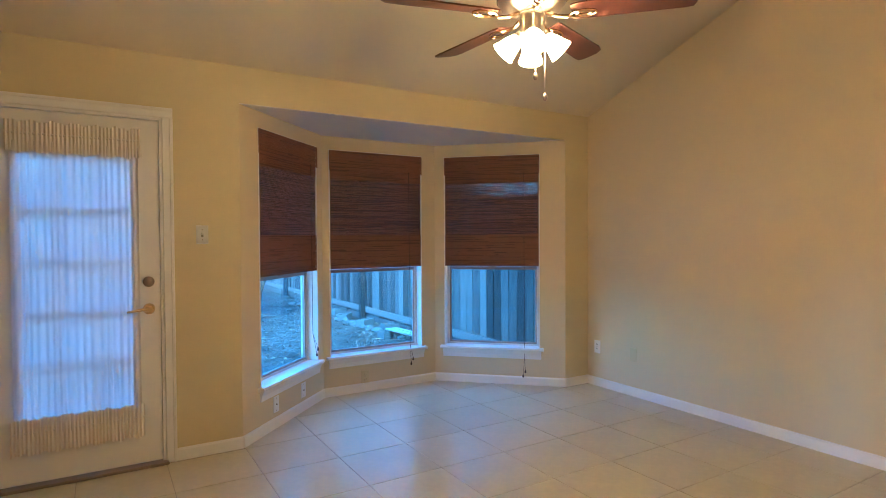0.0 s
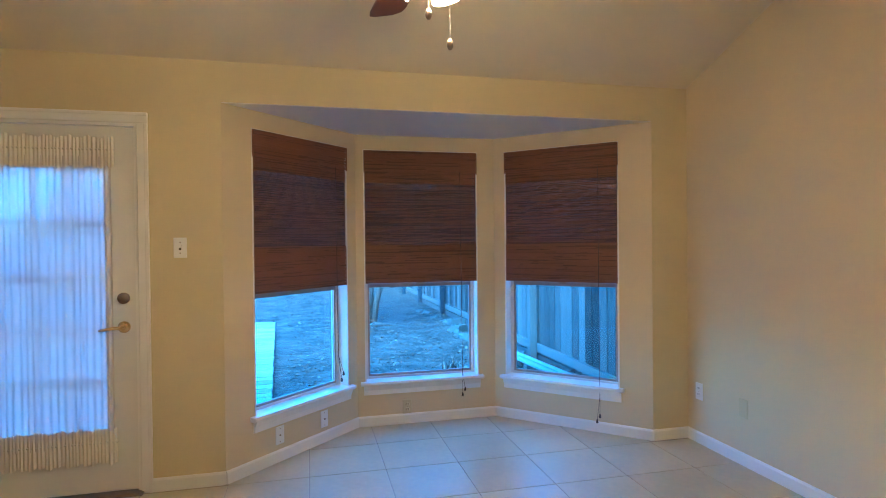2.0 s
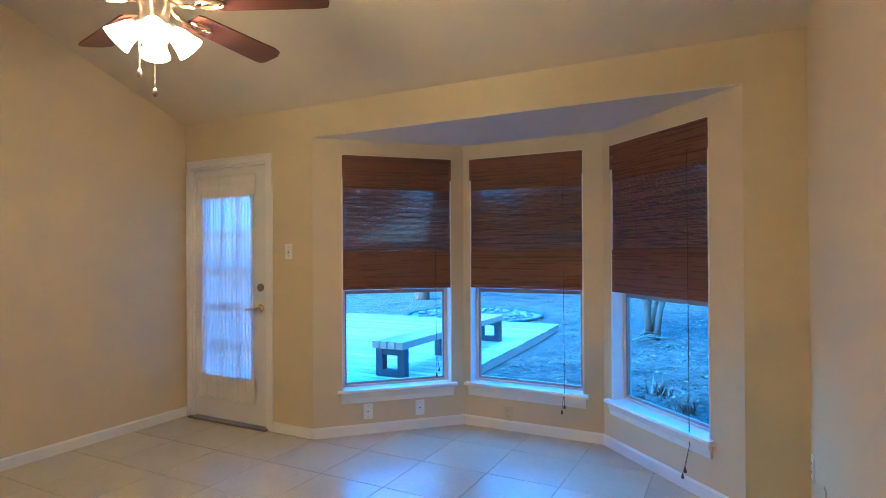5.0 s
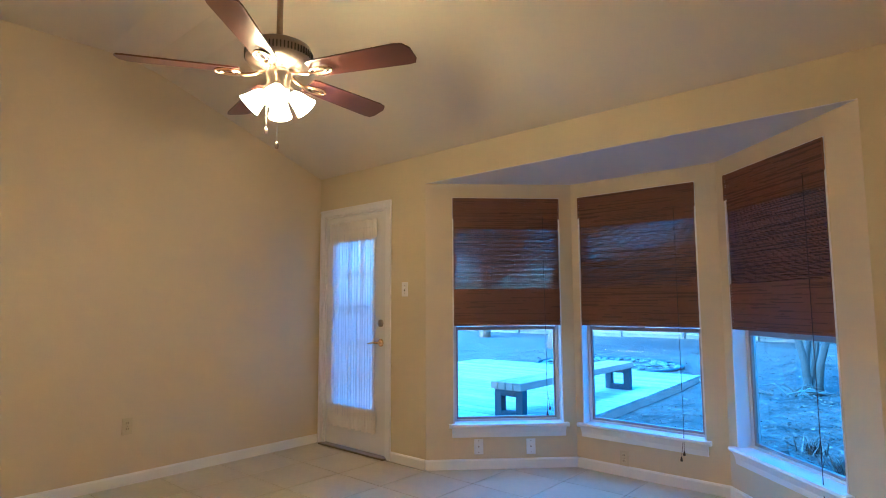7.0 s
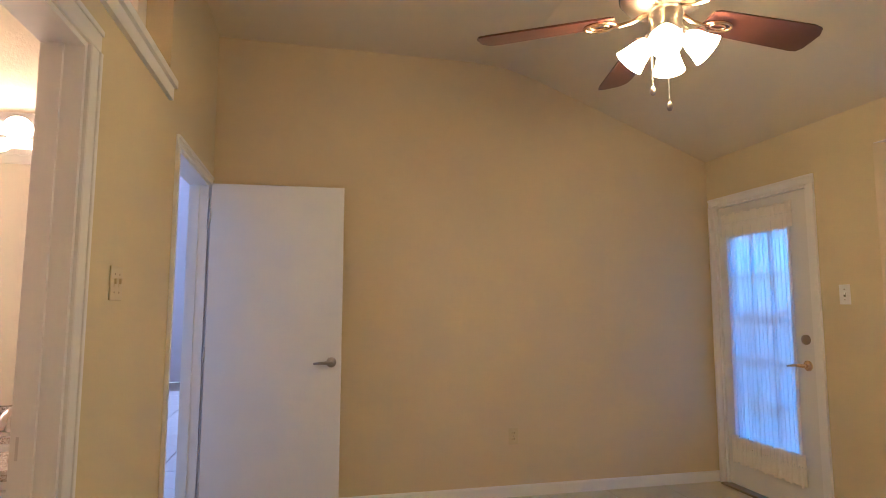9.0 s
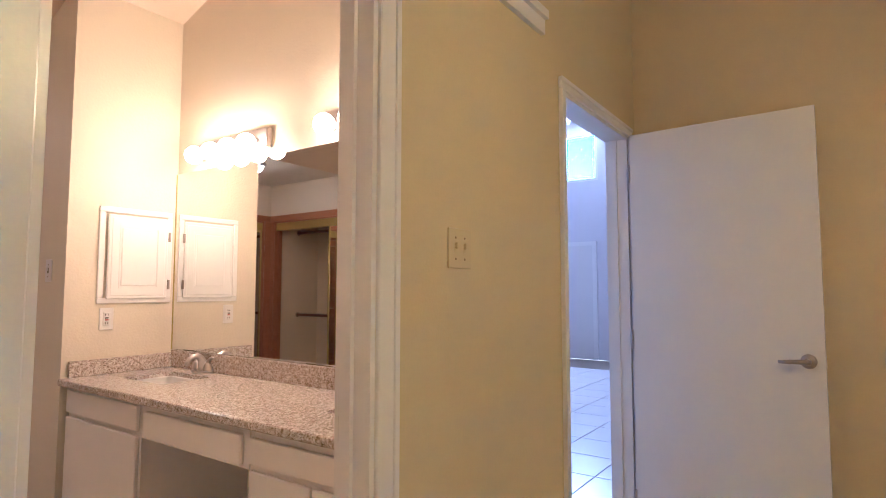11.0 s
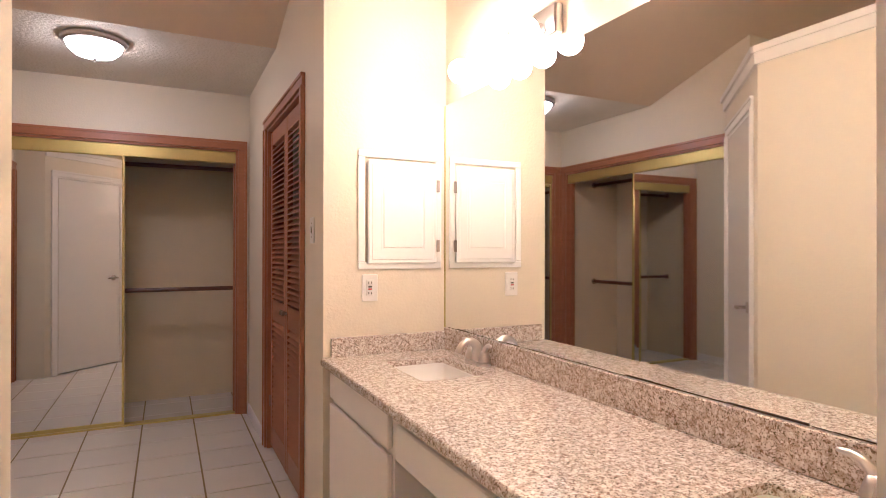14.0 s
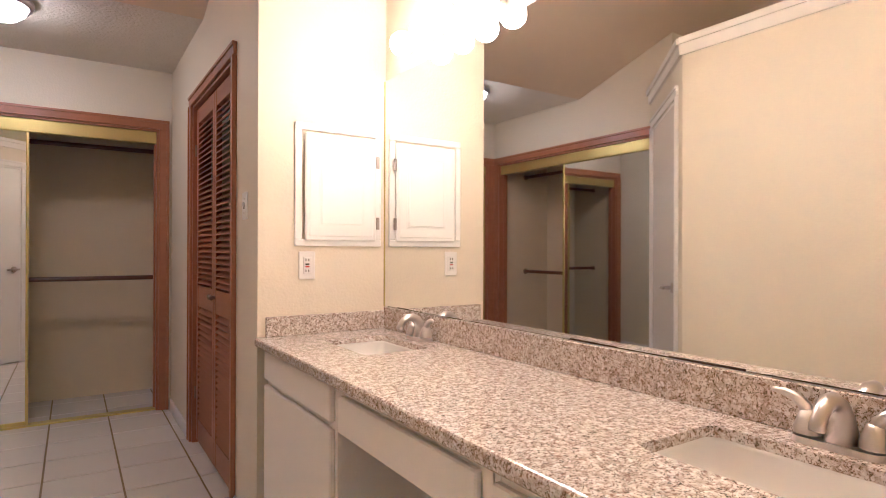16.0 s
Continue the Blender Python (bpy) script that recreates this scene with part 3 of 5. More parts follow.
def blind(m, w, cord_end, seed):
    """A woven bamboo shade, half lowered: x along the wall, y outwards."""
    rng = random.Random(seed)
    t = thing("bamboo_blind", m, "dark brown woven bamboo shade, half lowered in the window", "blind", "bamboo blinds")
    top, sheer0, sheer1, low = 2.07, 1.83, 1.345, 1.078

    def reeds(z_hi, z_lo, pitch, fill, y, dark):
        bm, bd = B(), B()
        z = z_hi
        while z > z_lo:
            h = pitch * fill * rng.uniform(0.75, 1.15)
            y1 = y + rng.uniform(-0.0012, 0.0012)
            cuts = [0.004 + rng.uniform(0, 0.003)] + sorted(rng.uniform(0.05, w - 0.05) for _ in range(rng.choice((3, 4, 5, 6)))) + [w - 0.004 - rng.uniform(0, 0.003)]
            for x0, x1 in zip(cuts, cuts[1:]):
                dz = rng.uniform(-0.0008, 0.0008)
                box(bd if rng.random() < dark else bm, x0, y1, z - h + dz, x1, y1 + 0.0022, z + dz)
            z -= pitch
        return bm, bd
    for nm, hi, lo, pitch, fill, y, dark in (("valance", top, top - 0.165, 0.0055, 0.97, -0.012, 0.17), ("upper_fold", top - 0.166, sheer0, 0.0055, 0.93, 0.004, 0.2), ("woven_panel", sheer0, sheer1, 0.0066, 0.64, 0.006, 0.3), ("lower_fold", sheer1 + 0.014, low, 0.0055, 0.97, -0.002, 0.17)):
        bm, bd = reeds(hi, lo, pitch, fill, y, dark)
        p = tagged(part(nm, bm, BAMBOO, t, "woven bamboo reeds"), kind="stuff")
        tagged(part("dark_reeds", bd, BAMBOO_DARK, p), kind="stuff")
    part("lining", bx(0.005, 0.008, sheer0 - 0.004, w - 0.005, 0.0095, top - 0.004), BAMBOO_DARK, t, "dark woven lining")
    part("weave_backing", bx(0.005, 0.0105, sheer1, w - 0.005, 0.0115, sheer0 + 0.02), SHEER, t, "thin see-through weave")
    bm = B()
    box(bm, 0.004, 0.012, low + 0.01, w - 0.004, 0.016, sheer1 + 0.012)
    box(bm, 0.004, 0.0, low - 0.006, w - 0.004, 0.02, low + 0.012, 0.003)
    part("bottom_rail", bm, BAMBOO, t)
    part("head_rail", bx(0.004, -0.008, top - 0.004, w - 0.004, 0.04, top + 0.002), BAMBOO, t)
    part("side_return", bx(0.002, -0.012, top - 0.165, 0.006, 0.04, top), BAMBOO, t)
    part("side_return", bx(w - 0.006, -0.012, top - 0.165, w - 0.002, 0.04, top), BAMBOO, t)
    bm = B()
    s = w * 0.84
    for k in range(5):
        x = w * (0.1 + 0.2 * k)
        rod(bm, (x, 0.0045, sheer0), (x, 0.0045, sheer1), 0.0006, 4)
    part("stitching", bm, CORD, t)
    bm = B()
    rod(bm, (s, -0.02, top - 0.15), (s + 0.006, -0.022, cord_end + 0.16), 0.0022, 6)
    rod(bm, (s + 0.006, -0.022, cord_end + 0.16), (s + 0.016, -0.06, cord_end + 0.04), 0.0016, 6)
    rod(bm, (s + 0.006, -0.022, cord_end + 0.16), (s - 0.004, -0.06, cord_end), 0.0016, 6)
    c = part("pull_cord", bm, CORD, t, "dark pull cord")
    for x, z in ((s + 0.016, cord_end + 0.04), (s - 0.004, cord_end)):
        part("tassel", lathe([(0.0, 0.03), (0.004, 0.028), (0.009, 0.006), (0.007, 0.0), (0.0, 0.0)], 10, Matrix.Translation((x, -0.06, z - 0.02))), CORD, c)
    return t


for i in range(3):
    m, length = along(BAY[i], BAY[i + 1])
    m = m @ Matrix.Translation((WIN[i][0], 0, 0))
    window(i, m, WIN[i][1] - WIN[i][0])
    blind(m, WIN[i][1] - WIN[i][0], (0.42, 0.21, 0.10)[i], 11 + i)


# ---- glazed back door ----
def back_door():
    w, h = DOOR_N[1] - DOOR_N[0] - 0.036, 2.03
    t = thing("door_1", pose(DOOR_N[0] + 0.018, NORTH + 0.012, 0), "white painted back door with curtained glass panes", "door", "", "structure")
    gx0, gx1, gz0, gz1 = 0.115, w - 0.155, 0.36, 1.80
    bm = B()
    for a in ((0, 0, 0.02, gx0, 0.042, h), (gx1, 0, 0.02, w, 0.042, h), (gx0, 0, 0.02, gx1, 0.042, gz0), (gx0, 0, gz1, gx1, 0.042, h)):
        box(bm, *a)
    part("door_leaf", bm, DOORWHITE, t)
    bm = B()
    for k in range(1, 3):
        x = gx0 + (gx1 - gx0) * k / 3
        box(bm, x - 0.011, 0.01, gz0, x + 0.011, 0.034, gz1)
    for k in range(1, 5):
        z = gz0 + (gz1 - gz0) * k / 5
        box(bm, gx0, 0.008, z - 0.011, gx1, 0.036, z + 0.011)
    part("muntins", bm, DOORWHITE, t)
    for i in range(3):
        for k in range(5):
            dx, dz = (gx1 - gx0) / 3, (gz1 - gz0) / 5
            p = part("pane", bx(gx0 + dx * i + 0.011, 0.02, gz0 + dz * k + 0.011, gx0 + dx * (i + 1) - 0.011, 0.023, gz0 + dz * (k + 1) - 0.011), GLASS, t, "clear glass pane")
            p.visible_shadow = False
    bm = B()
    box(bm, gx0 - 0.02, -0.008, gz0 - 0.02, gx0, 0.0, gz1 + 0.02, 0.003)
    box(bm, gx1, -0.008, gz0 - 0.02, gx1 + 0.02, 0.0, gz1 + 0.02, 0.003)
    box(bm, gx0, -0.008, gz0 - 0.02, gx1, 0.0, gz0, 0.003)
    box(bm, gx0, -0.008, gz1, gx1, 0.0, gz1 + 0.02, 0.003)
    part("glazing_bead", bm, DOORWHITE, t)
    hx = w - 0.062
    part("deadbolt", lathe([(0.0, 0.022), (0.012, 0.022), (0.02, 0.016), (0.031, 0.012), (0.031, 0.0)], 24, pose(hx, 0, 1.085, 90, 0, 0)), OLDMETAL, t, "aged brass deadbolt", True)
    bm = lathe([(0.0, 0.016), (0.02, 0.014), (0.032, 0.006), (0.032, 0.0)], 24, pose(hx, 0, 0.925, 90, 0, 0))
    rod(bm, (hx, 0, 0.925), (hx, -0.05, 0.925), 0.011, 12)
    tube([(hx, -0.05, 0.925), (hx - 0.04, -0.053, 0.926), (hx - 0.08, -0.05, 0.92), (hx - 0.115, -0.045, 0.914)], [0.011, 0.0095, 0.008, 0.006], 10, bm)
    part("door_handle", bm, BRASS, t, "polished brass lever", True)
    for z in (0.25, 1.02, 1.8):
        part("hinge", rod(B(), (0.0, -0.004, z - 0.045), (0.0, -0.004, z + 0.045), 0.006, 8), DOORWHITE, t)
    part("threshold", bx(-0.03, -0.06, 0.0, w + 0.03, 0.06, 0.016, 0.004), OLDMETAL, t, "dark metal threshold")
    return t


back_door()


def pleated(bm, x0, x1, z0, z1, waves, depth, y, rows, seed, fray=0.0):
    rng = random.Random(seed)
    n = waves * 6
    ph = [rng.uniform(0, 6.28) for _ in range(3)]
    grid = []
    for r in range(rows + 1):
        z = z0 + (z1 - z0) * r / rows
        row = []
        for k in range(n + 1):
            u = k / n
            wob = math.sin(u * waves * 6.283 + ph[0] + 1.3 * math.sin(u * 11 + ph[1]) + 0.8 * math.sin(u * 31 + ph[2]) + 0.25 * math.sin(z * 3 + u * 9)) + 0.4 * math.sin(u * waves * 2.7 + ph[2])
            zz = z + (fray * math.sin(u * 40 + ph[1]) + fray * 0.8 * math.sin(u * 93 + ph[2]) if r in (0, rows) else 0)
            row.append(bm.verts.new((x0 + (x1 - x0) * u, y + depth * wob, zz)))
        grid.append(row)
    for a, b in zip(grid, grid[1:]):
        for k in range(n):
            bm.faces.new((a[k], a[k + 1], b[k + 1], b[k]))
    return bm


cur = thing("door_curtain", pose(DOOR_N[0] + 0.018, NORTH - 0.012, 0), "sheer white gathered curtain on the glazed back door", "curtain")
part("sheer_panel", pleated(B(), 0.085, 0.685, 0.28, 1.86, 17, 0.0065, 0, 24, 3), CURTAIN, cur, "sheer white fabric", True)
part("top_ruffle", pleated(B(), 0.07, 0.70, 1.80, 1.965, 34, 0.006, -0.006, 4, 4, 0.006), RUFFLE, cur, "gathered rod pocket and ruffle", True)
part("bottom_ruffle", pleated(B(), 0.07, 0.70, 0.185, 0.375, 34, 0.0055, -0.006, 4, 5, 0.006), RUFFLE, cur, "gathered rod pocket and ruffle", True)
for z in (1.90, 0.30):
    part("rod", rod(B(), (0.07, 0.0, z), (0.70, 0.0, z), 0.006, 8), DOORWHITE, cur)


# ---- doors on hinges ----
def lever_set(parent, x, y, z, side, out, material=NICKEL):
    """A lever on both faces of a leaf; side is the way that the lever points along x, out the leaf's half thickness."""
    for s in (-1, 1):
        bm = lathe([(0.0, 0.012), (0.026, 0.01), (0.031, 0.004), (0.031, 0.0)], 24, pose(x, y + s * out, z, 90 if s < 0 else -90, 0, 0))
        rod(bm, (x, y + s * out, z), (x, y + s * (out + 0.05), z), 0.01, 12)
        yy = y + s * (out + 0.052)
        tube([(x - side * 0.012, yy, z), (x + side * 0.03, yy, z + 0.001), (x + side * 0.075, yy, z - 0.002), (x + side * 0.105, yy - s * 0.006, z - 0.004)], [0.011, 0.0105, 0.009, 0.007], 10, bm)
        part("door_handle", bm, material, parent, "brushed nickel lever", True)


def flush_door(index, m, w, h, lever_z, label, lever_at=None):
    t = thing("door_%d" % index, m, label, "door", "", "structure")
    part("door_leaf", bx(0, -0.0175, 0.012, w, 0.0175, h, 0.002), DOORWHITE, t)
    lever_set(t, lever_at if lever_at else w - 0.06, 0, lever_z, -1, 0.0175, SATIN)
    for z in (0.22, 1.0, h - 0.2):
        part("hinge", rod(B(), (-0.004, -0.018, z - 0.045), (-0.004, -0.018, z + 0.045), 0.006, 8), NICKEL, t)
    part("latch_plate", bx(w - 0.0005, -0.012, lever_z - 0.028, w + 0.0012, 0.012, lever_z + 0.028), NICKEL, t)
    return t


flush_door(2, pose(HALL_DOOR[0] + 0.02, SOUTH + 0.022, 0, 0, 0, 87), 0.80, 2.035, 0.945, "white flush bedroom door standing open beside the wall")
flush_door(3, pose(BATH_DOOR[1] - 0.03, S_BACK - 0.005, 0, 0, 0, -94), 0.645, 2.01, 0.915, "white flush bathroom door standing open inwards")
flush_door(4, dm @ pose(TW[1] - 0.018, 0.012, 0, 0, 0, 180), TW[1] - TW[0] - 0.036, 1.97, 0.95, "white flush toilet room door, closed")
sp = thing("strike_plate", pose(BATH_DOOR[0] + 0.016, S_BACK + 0.03, 0.92), "brushed nickel strike plate on the white jamb", "plate")
part("plate", bx(0, -0.016, -0.03, 0.002, 0.016, 0.03), NICKEL, sp)
part("latch_hole", bx(0.0015, -0.007, -0.012, 0.0025, 0.007, 0.012), DARK, sp)


# ---- switches and outlets: x along the wall, -y into the room ----
def plate(name, m, label, category, material, gangs, kind):
    t = thing(name, m, label, category)
    w = 0.07 + 0.046 * (gangs - 1)
    part("cover_plate", bx(-w / 2, -0.006, -0.057, w / 2, 0, 0.057, 0.0025), material, t)
    for g in range(gangs):
        x = (g - (gangs - 1) / 2) * 0.046
        if kind == "switch":
            part("toggle", bx(x - 0.005, -0.014, -0.002, x + 0.005, -0.005, 0.016, 0.002, m=None), material, t)
            part("toggle_slot", bx(x - 0.006, -0.0072, -0.013, x + 0.006, -0.006, 0.013), DARK if material is PLATE_W else PLATE_I, t)
        elif kind == "outlet":
            for z in (-0.02, 0.02):
                p = part("socket", lathe([(0.0, 0.003), (0.015, 0.003), (0.017, 0.0)], 16, pose(x, -0.006, z, 90, 0, 0)), material, t)
                for dx in (-0.006, 0.006):
                    part("slot", bx(x + dx - 0.0014, -0.0098, z - 0.002, x + dx + 0.0014, -0.0088, z + 0.008), DARK, p)
        elif kind == "gfci":
            p = part("socket_face", bx(x - 0.017, -0.009, -0.034, x + 0.017, -0.005, 0.034, 0.001), material, t)
            for z in (-0.022, 0.022):
                for dx in (-0.006, 0.006):
                    part("slot", bx(x + dx - 0.0014, -0.0102, z - 0.005, x + dx + 0.0014, -0.0088, z + 0.005), DARK, p)
            part("test_button", bx(x - 0.008, -0.0115, 0.002, x + 0.008, -0.0088, 0.008), DARK, p)
            part("reset_button", bx(x - 0.008, -0.0115, -0.008, x + 0.008, -0.0088, -0.002), REDP, p)
        elif kind == "jack":
            part("jack", lathe([(0.0, 0.006), (0.004, 0.006), (0.006, 0.0)], 10, pose(x, -0.006, 0, 90, 0, 0)), OLDMETAL, t)
        for z in ((-0.03, 0.03) if kind in ("switch", "jack") else (0.0,)):
            if kind != "blank" and kind != "gfci":
                part("screw", lathe([(0.0, 0.0015), (0.003, 0.001), (0.0035, 0.0)], 8, pose(x, -0.006, z if kind != "jack" else z * 1.4, 90, 0, 0)), OLDMETAL, t)
    return t


lm, ll = along(BAY[0], BAY[1])
cm_, cl = along(BAY[1], BAY[2])
plate("light_switch", pose(0.47, NORTH, 1.36), "white single toggle light switch on the tan wall", "switch", PLATE_W, 1, "switch")
plate("cable_plate", lm @ pose(0.40, 0, 0.165), "white cable jack plate low on the bay wall", "wall plate", PLATE_W, 1, "jack")
plate("cable_plate", lm @ pose(0.80, 0, 0.16), "white cable jack plate low on the bay wall", "wall plate", PLATE_W, 1, "jack")
plate("wall_outlet", cm_ @ pose(0.375, 0, 0.125), "tan painted duplex outlet under the bay window", "outlet", PLATE_I, 1, "outlet")
plate("wall_outlet", pose(EAST, 3.57, 0.35, 0, 0, -90), "white duplex outlet on the tan wall", "outlet", PLATE_W, 1, "outlet")
plate("blank_plate", pose(EAST, 3.17, 0.345, 0, 0, -90), "ivory blank cover plate on the tan wall", "wall plate", PLATE_I, 1, "blank")
plate("wall_outlet", pose(WEST, 2.07, 0.40, 0, 0, 90), "ivory duplex outlet on the tan wall", "outlet", PLATE_I, 1, "outlet")
plate("light_switch", pose(1.06, SOUTH, 1.362, 0, 0, 180), "ivory double toggle switch, stained, beside the bathroom door", "switch", PLATE_I, 2, "switch")
plate("gfci_outlet", pose(0.99, YMC, 1.093, 0, 0, 180), "white outlet with red reset button above the counter", "outlet", PLATE_W, 1, "gfci")
plate("light_switch", pose(XW, -2.36, 1.34, 0, 0, 90), "white toggle switch beside the louvered doors", "switch", PLATE_W, 1, "switch")


# ---- ceiling fan ----
def ceiling_fan(x, y, turn):
    t = thing("ceiling_fan", pose(x, y, 2.0), "five-blade cherry ceiling fan with lit frosted shades", "ceiling fan")
    part("downrod", rod(B(), (0, 0, 0.42), (0, 0, 1.0), 0.014, 14), OLDMETAL, t)
    part("canopy", lathe([(0.016, 0.93), (0.05, 0.95), (0.066, 1.0), (0.068, 1.049), (0.0, 1.049)], 28), OLDMETAL, t, "", True)
    housing = part("motor_housing", lathe([(0.0, 0.435), (0.05, 0.43), (0.1, 0.415), (0.138, 0.395), (0.148, 0.37), (0.146, 0.335), (0.13, 0.31), (0.09, 0.295), (0.06, 0.285), (0.0, 0.285)], 40), OLDMETAL, t, "aged bronze motor housing", True)
    bm = B()
    for k in range(60):
        a = 2 * math.pi * k / 60
        box(bm, 0.1445, -0.0024, 0.338, 0.1500, 0.0024, 0.368, m=pose(0, 0, 0, 0, 0, math.degrees(a)))
    part("vent_slots", bm, DARK, housing)
    part("switch_housing", lathe([(0.0, 0.29), (0.052, 0.288), (0.056, 0.27), (0.05, 0.23), (0.058, 0.21), (0.052, 0.185), (0.03, 0.17), (0.0, 0.168)], 30), NICKEL, t, "brushed nickel light kit", True)
    for k in range(5):
        m = pose(0, 0, 0, 0, 0, turn + 72 * k)
        bm = B()
        tube([(0.06, 0, 0.285), (0.11, 0, 0.262), (0.15, 0, 0.256), (0.17, 0, 0.262)], 0.0085, 8, bm)
        ring = [(0.215 + 0.052 * math.cos(a), 0.03 * math.sin(a), 0.262) for a in [2 * math.pi * i / 20 for i in range(21)]]
        tube(ring, 0.006, 6, bm)
        inner = [(0.215 + 0.03 * math.cos(a), 0.015 * math.sin(a), 0.262) for a in [2 * math.pi * i / 16 for i in range(17)]]
        tube(inner, 0.004, 6, bm)
        bmesh.ops.transform(bm, matrix=m, verts=bm.verts)
        part("blade_arm", bm, BRASS, t, "brass blade arm", True)
        out = [(0.165, -0.048), (0.19, -0.056), (0.585, -0.07), (0.625, -0.062), (0.648, -0.03), (0.65, 0.042), (0.638, 0.066), (0.605, 0.07), (0.19, 0.056), (0.165, 0.048)]
        bm = prism(out, 0.0, 0.007)
        bmesh.ops.transform(bm, matrix=m @ Matrix.Translation((0, 0, 0.272)) @ Matrix.Rotation(radians(-12), 4, "X"), verts=bm.verts)
        part("blade", bm, CHERRY, t, "cherry-stained wooden blade")
    for k in range(4):
        m = pose(0, 0, 0, 0, 0, 53 + 90 * k) @ pose(0.045, 0, 0.2, 0, -45, 0) @ Matrix.Scale(0.86, 4)
        arm = part("light_arm", lathe([(0.0, 0.02), (0.022, 0.018), (0.026, -0.005), (0.024, -0.028), (0.0, -0.03)], 20, m), NICKEL, t, "", True)
        part("shade", lathe([(0.022, -0.022), (0.03, -0.032), (0.042, -0.06), (0.05, -0.095), (0.062, -0.13), (0.056, -0.128), (0.044, -0.09), (0.036, -0.06), (0.0, -0.04)], 26, m), SHADE, t, "lit frosted glass bell shade", True)
    for (px, py), z in (((0.045, -0.03), -0.06), ((-0.02, -0.045), 0.015)):
        bm = B()
        for i in range(30):
            zz = 0.2 - (0.2 - z) * i / 29
            bmesh.ops.create_icosphere(bm, subdivisions=1, radius=0.0026, matrix=Matrix.Translation((px, py, zz)))
        c = part("pull_chain", bm, NICKEL, t)
        part("pull_knob", lathe([(0.0, 0.02), (0.004, 0.018), (0.009, 0.008), (0.009, -0.004), (0.005, -0.012), (0.0, -0.013)], 14, Matrix.Translation((px, py, z - 0.01))), OLDMETAL, c, "", True)
    return t


ceiling_fan(1.526, 1.843, 22)


# ---- bath: vanity ----
CZ, XC = 0.813, 1.196
V0, V1 = YMC + 0.002, S_BACK - 0.002


def rounded(x0, y0, x1, y1, r, n=5):
    pts = []
    for cx, cy, a in ((x1 - r, y1 - r, 0), (x0 + r, y1 - r, 90), (x0 + r, y0 + r, 180), (x1 - r, y0 + r, 270)):
        for i in range(n + 1):
            t = radians(a + 90 * i / n)
            pts.append((cx + r * math.cos(t), cy + r * math.sin(t)))
    return pts


SINKS = [(0.745, -1.975, 0.995, -1.61), (0.735, -0.575, 0.965, -0.175)]
counter = thing("granite_countertop", pose(XM, V0, CZ - 0.035), "speckled beige and brown granite countertop with backsplash", "countertop")
bm = B()
loops = [[(XM + 0.002, V0), (XC - 0.006, V0), (XC - 0.006, V1), (XM + 0.002, V1)]] + [rounded(*s, 0.028) for s in SINKS]
edges, rims = [], []
for lp in loops:
    vs = [bm.verts.new((x - XM, y - V0, 0.035)) for x, y in lp]
    es = [bm.edges.new((vs[i], vs[(i + 1) % len(vs)])) for i in range(len(vs))]
    edges += es
    rims.append(vs)
bmesh.ops.triangle_fill(bm, use_beauty=True, use_dissolve=False, edges=edges)
for k, vs in enumerate(rims):
    lo = [bm.verts.new((v.co.x, v.co.y, 0.013 if k else 0.0)) for v in vs]
    for i in range(len(vs)):
        j = (i + 1) % len(vs)
        bm.faces.new((vs[i], vs[j], lo[j], lo[i]))
part("slab", bm, GRANITE, counter)
nose = [(0.0, 0.035), (0.005, 0.0335), (0.0085, 0.029), (0.0095, 0.0175), (0.0085, 0.006), (0.004, 0.001), (0.0, 0.0)]
bm = B()
ends = [[bm.verts.new((XC - 0.006 - XM + a, yy, b)) for a, b in nose] for yy in (0.0, V1 - V0)]
for i in range(len(nose) - 1):
    bm.faces.new((ends[0][i], ends[0][i + 1], ends[1][i + 1], ends[1][i]))
bm.faces.new(ends[0]), bm.faces.new(ends[1][::-1])
part("front_edge", bm, GRANITE, counter, "rounded granite edge")
part("back_splash", bx(0.002, 0.02, 0.0352, 0.02, V1 - V0, 0.128, 0.002), GRANITE, counter)
part("side_splash", bx(0.002, 0.0, 0.0352, 1.158 - XM, 0.019, 0.113, 0.002), GRANITE, counter)


def sink(x0, y0, x1, y1):
    t = thing("undermount_sink", pose((x0 + x1) / 2, (y0 + y1) / 2, CZ - 0.172), "white porcelain undermount sink in the granite counter", "sink", "sinks")
    cx, cy = (x0 + x1) / 2, (y0 + y1) / 2
    bm, rings = B(), []
    for grow, z, r in ((0.016, 0.149, 0.055), (0.0, 0.149, 0.028), (0.004, 0.14, 0.028), (-0.012, 0.06, 0.05), (-0.03, 0.02, 0.06), (-0.06, 0.006, 0.05)):
        rings.append([bm.verts.new((x - cx, y - cy, z)) for x, y in rounded(x0 - grow, y0 - grow, x1 + grow, y1 + grow, max(r, 0.02))])
    for a, b in zip(rings, rings[1:]):
        for i in range(len(a)):
            j = (i + 1) % len(a)
            bm.faces.new((a[i], a[j], b[j], b[i]))
    bm.faces.new(rings[-1])
    part("bowl", bm, PORCELAIN, t, "", True)
    part("drain", lathe([(0.0, 0.008), (0.012, 0.009), (0.022, 0.008), (0.022, 0.005)], 20), NICKEL, t, "", True)
    return t


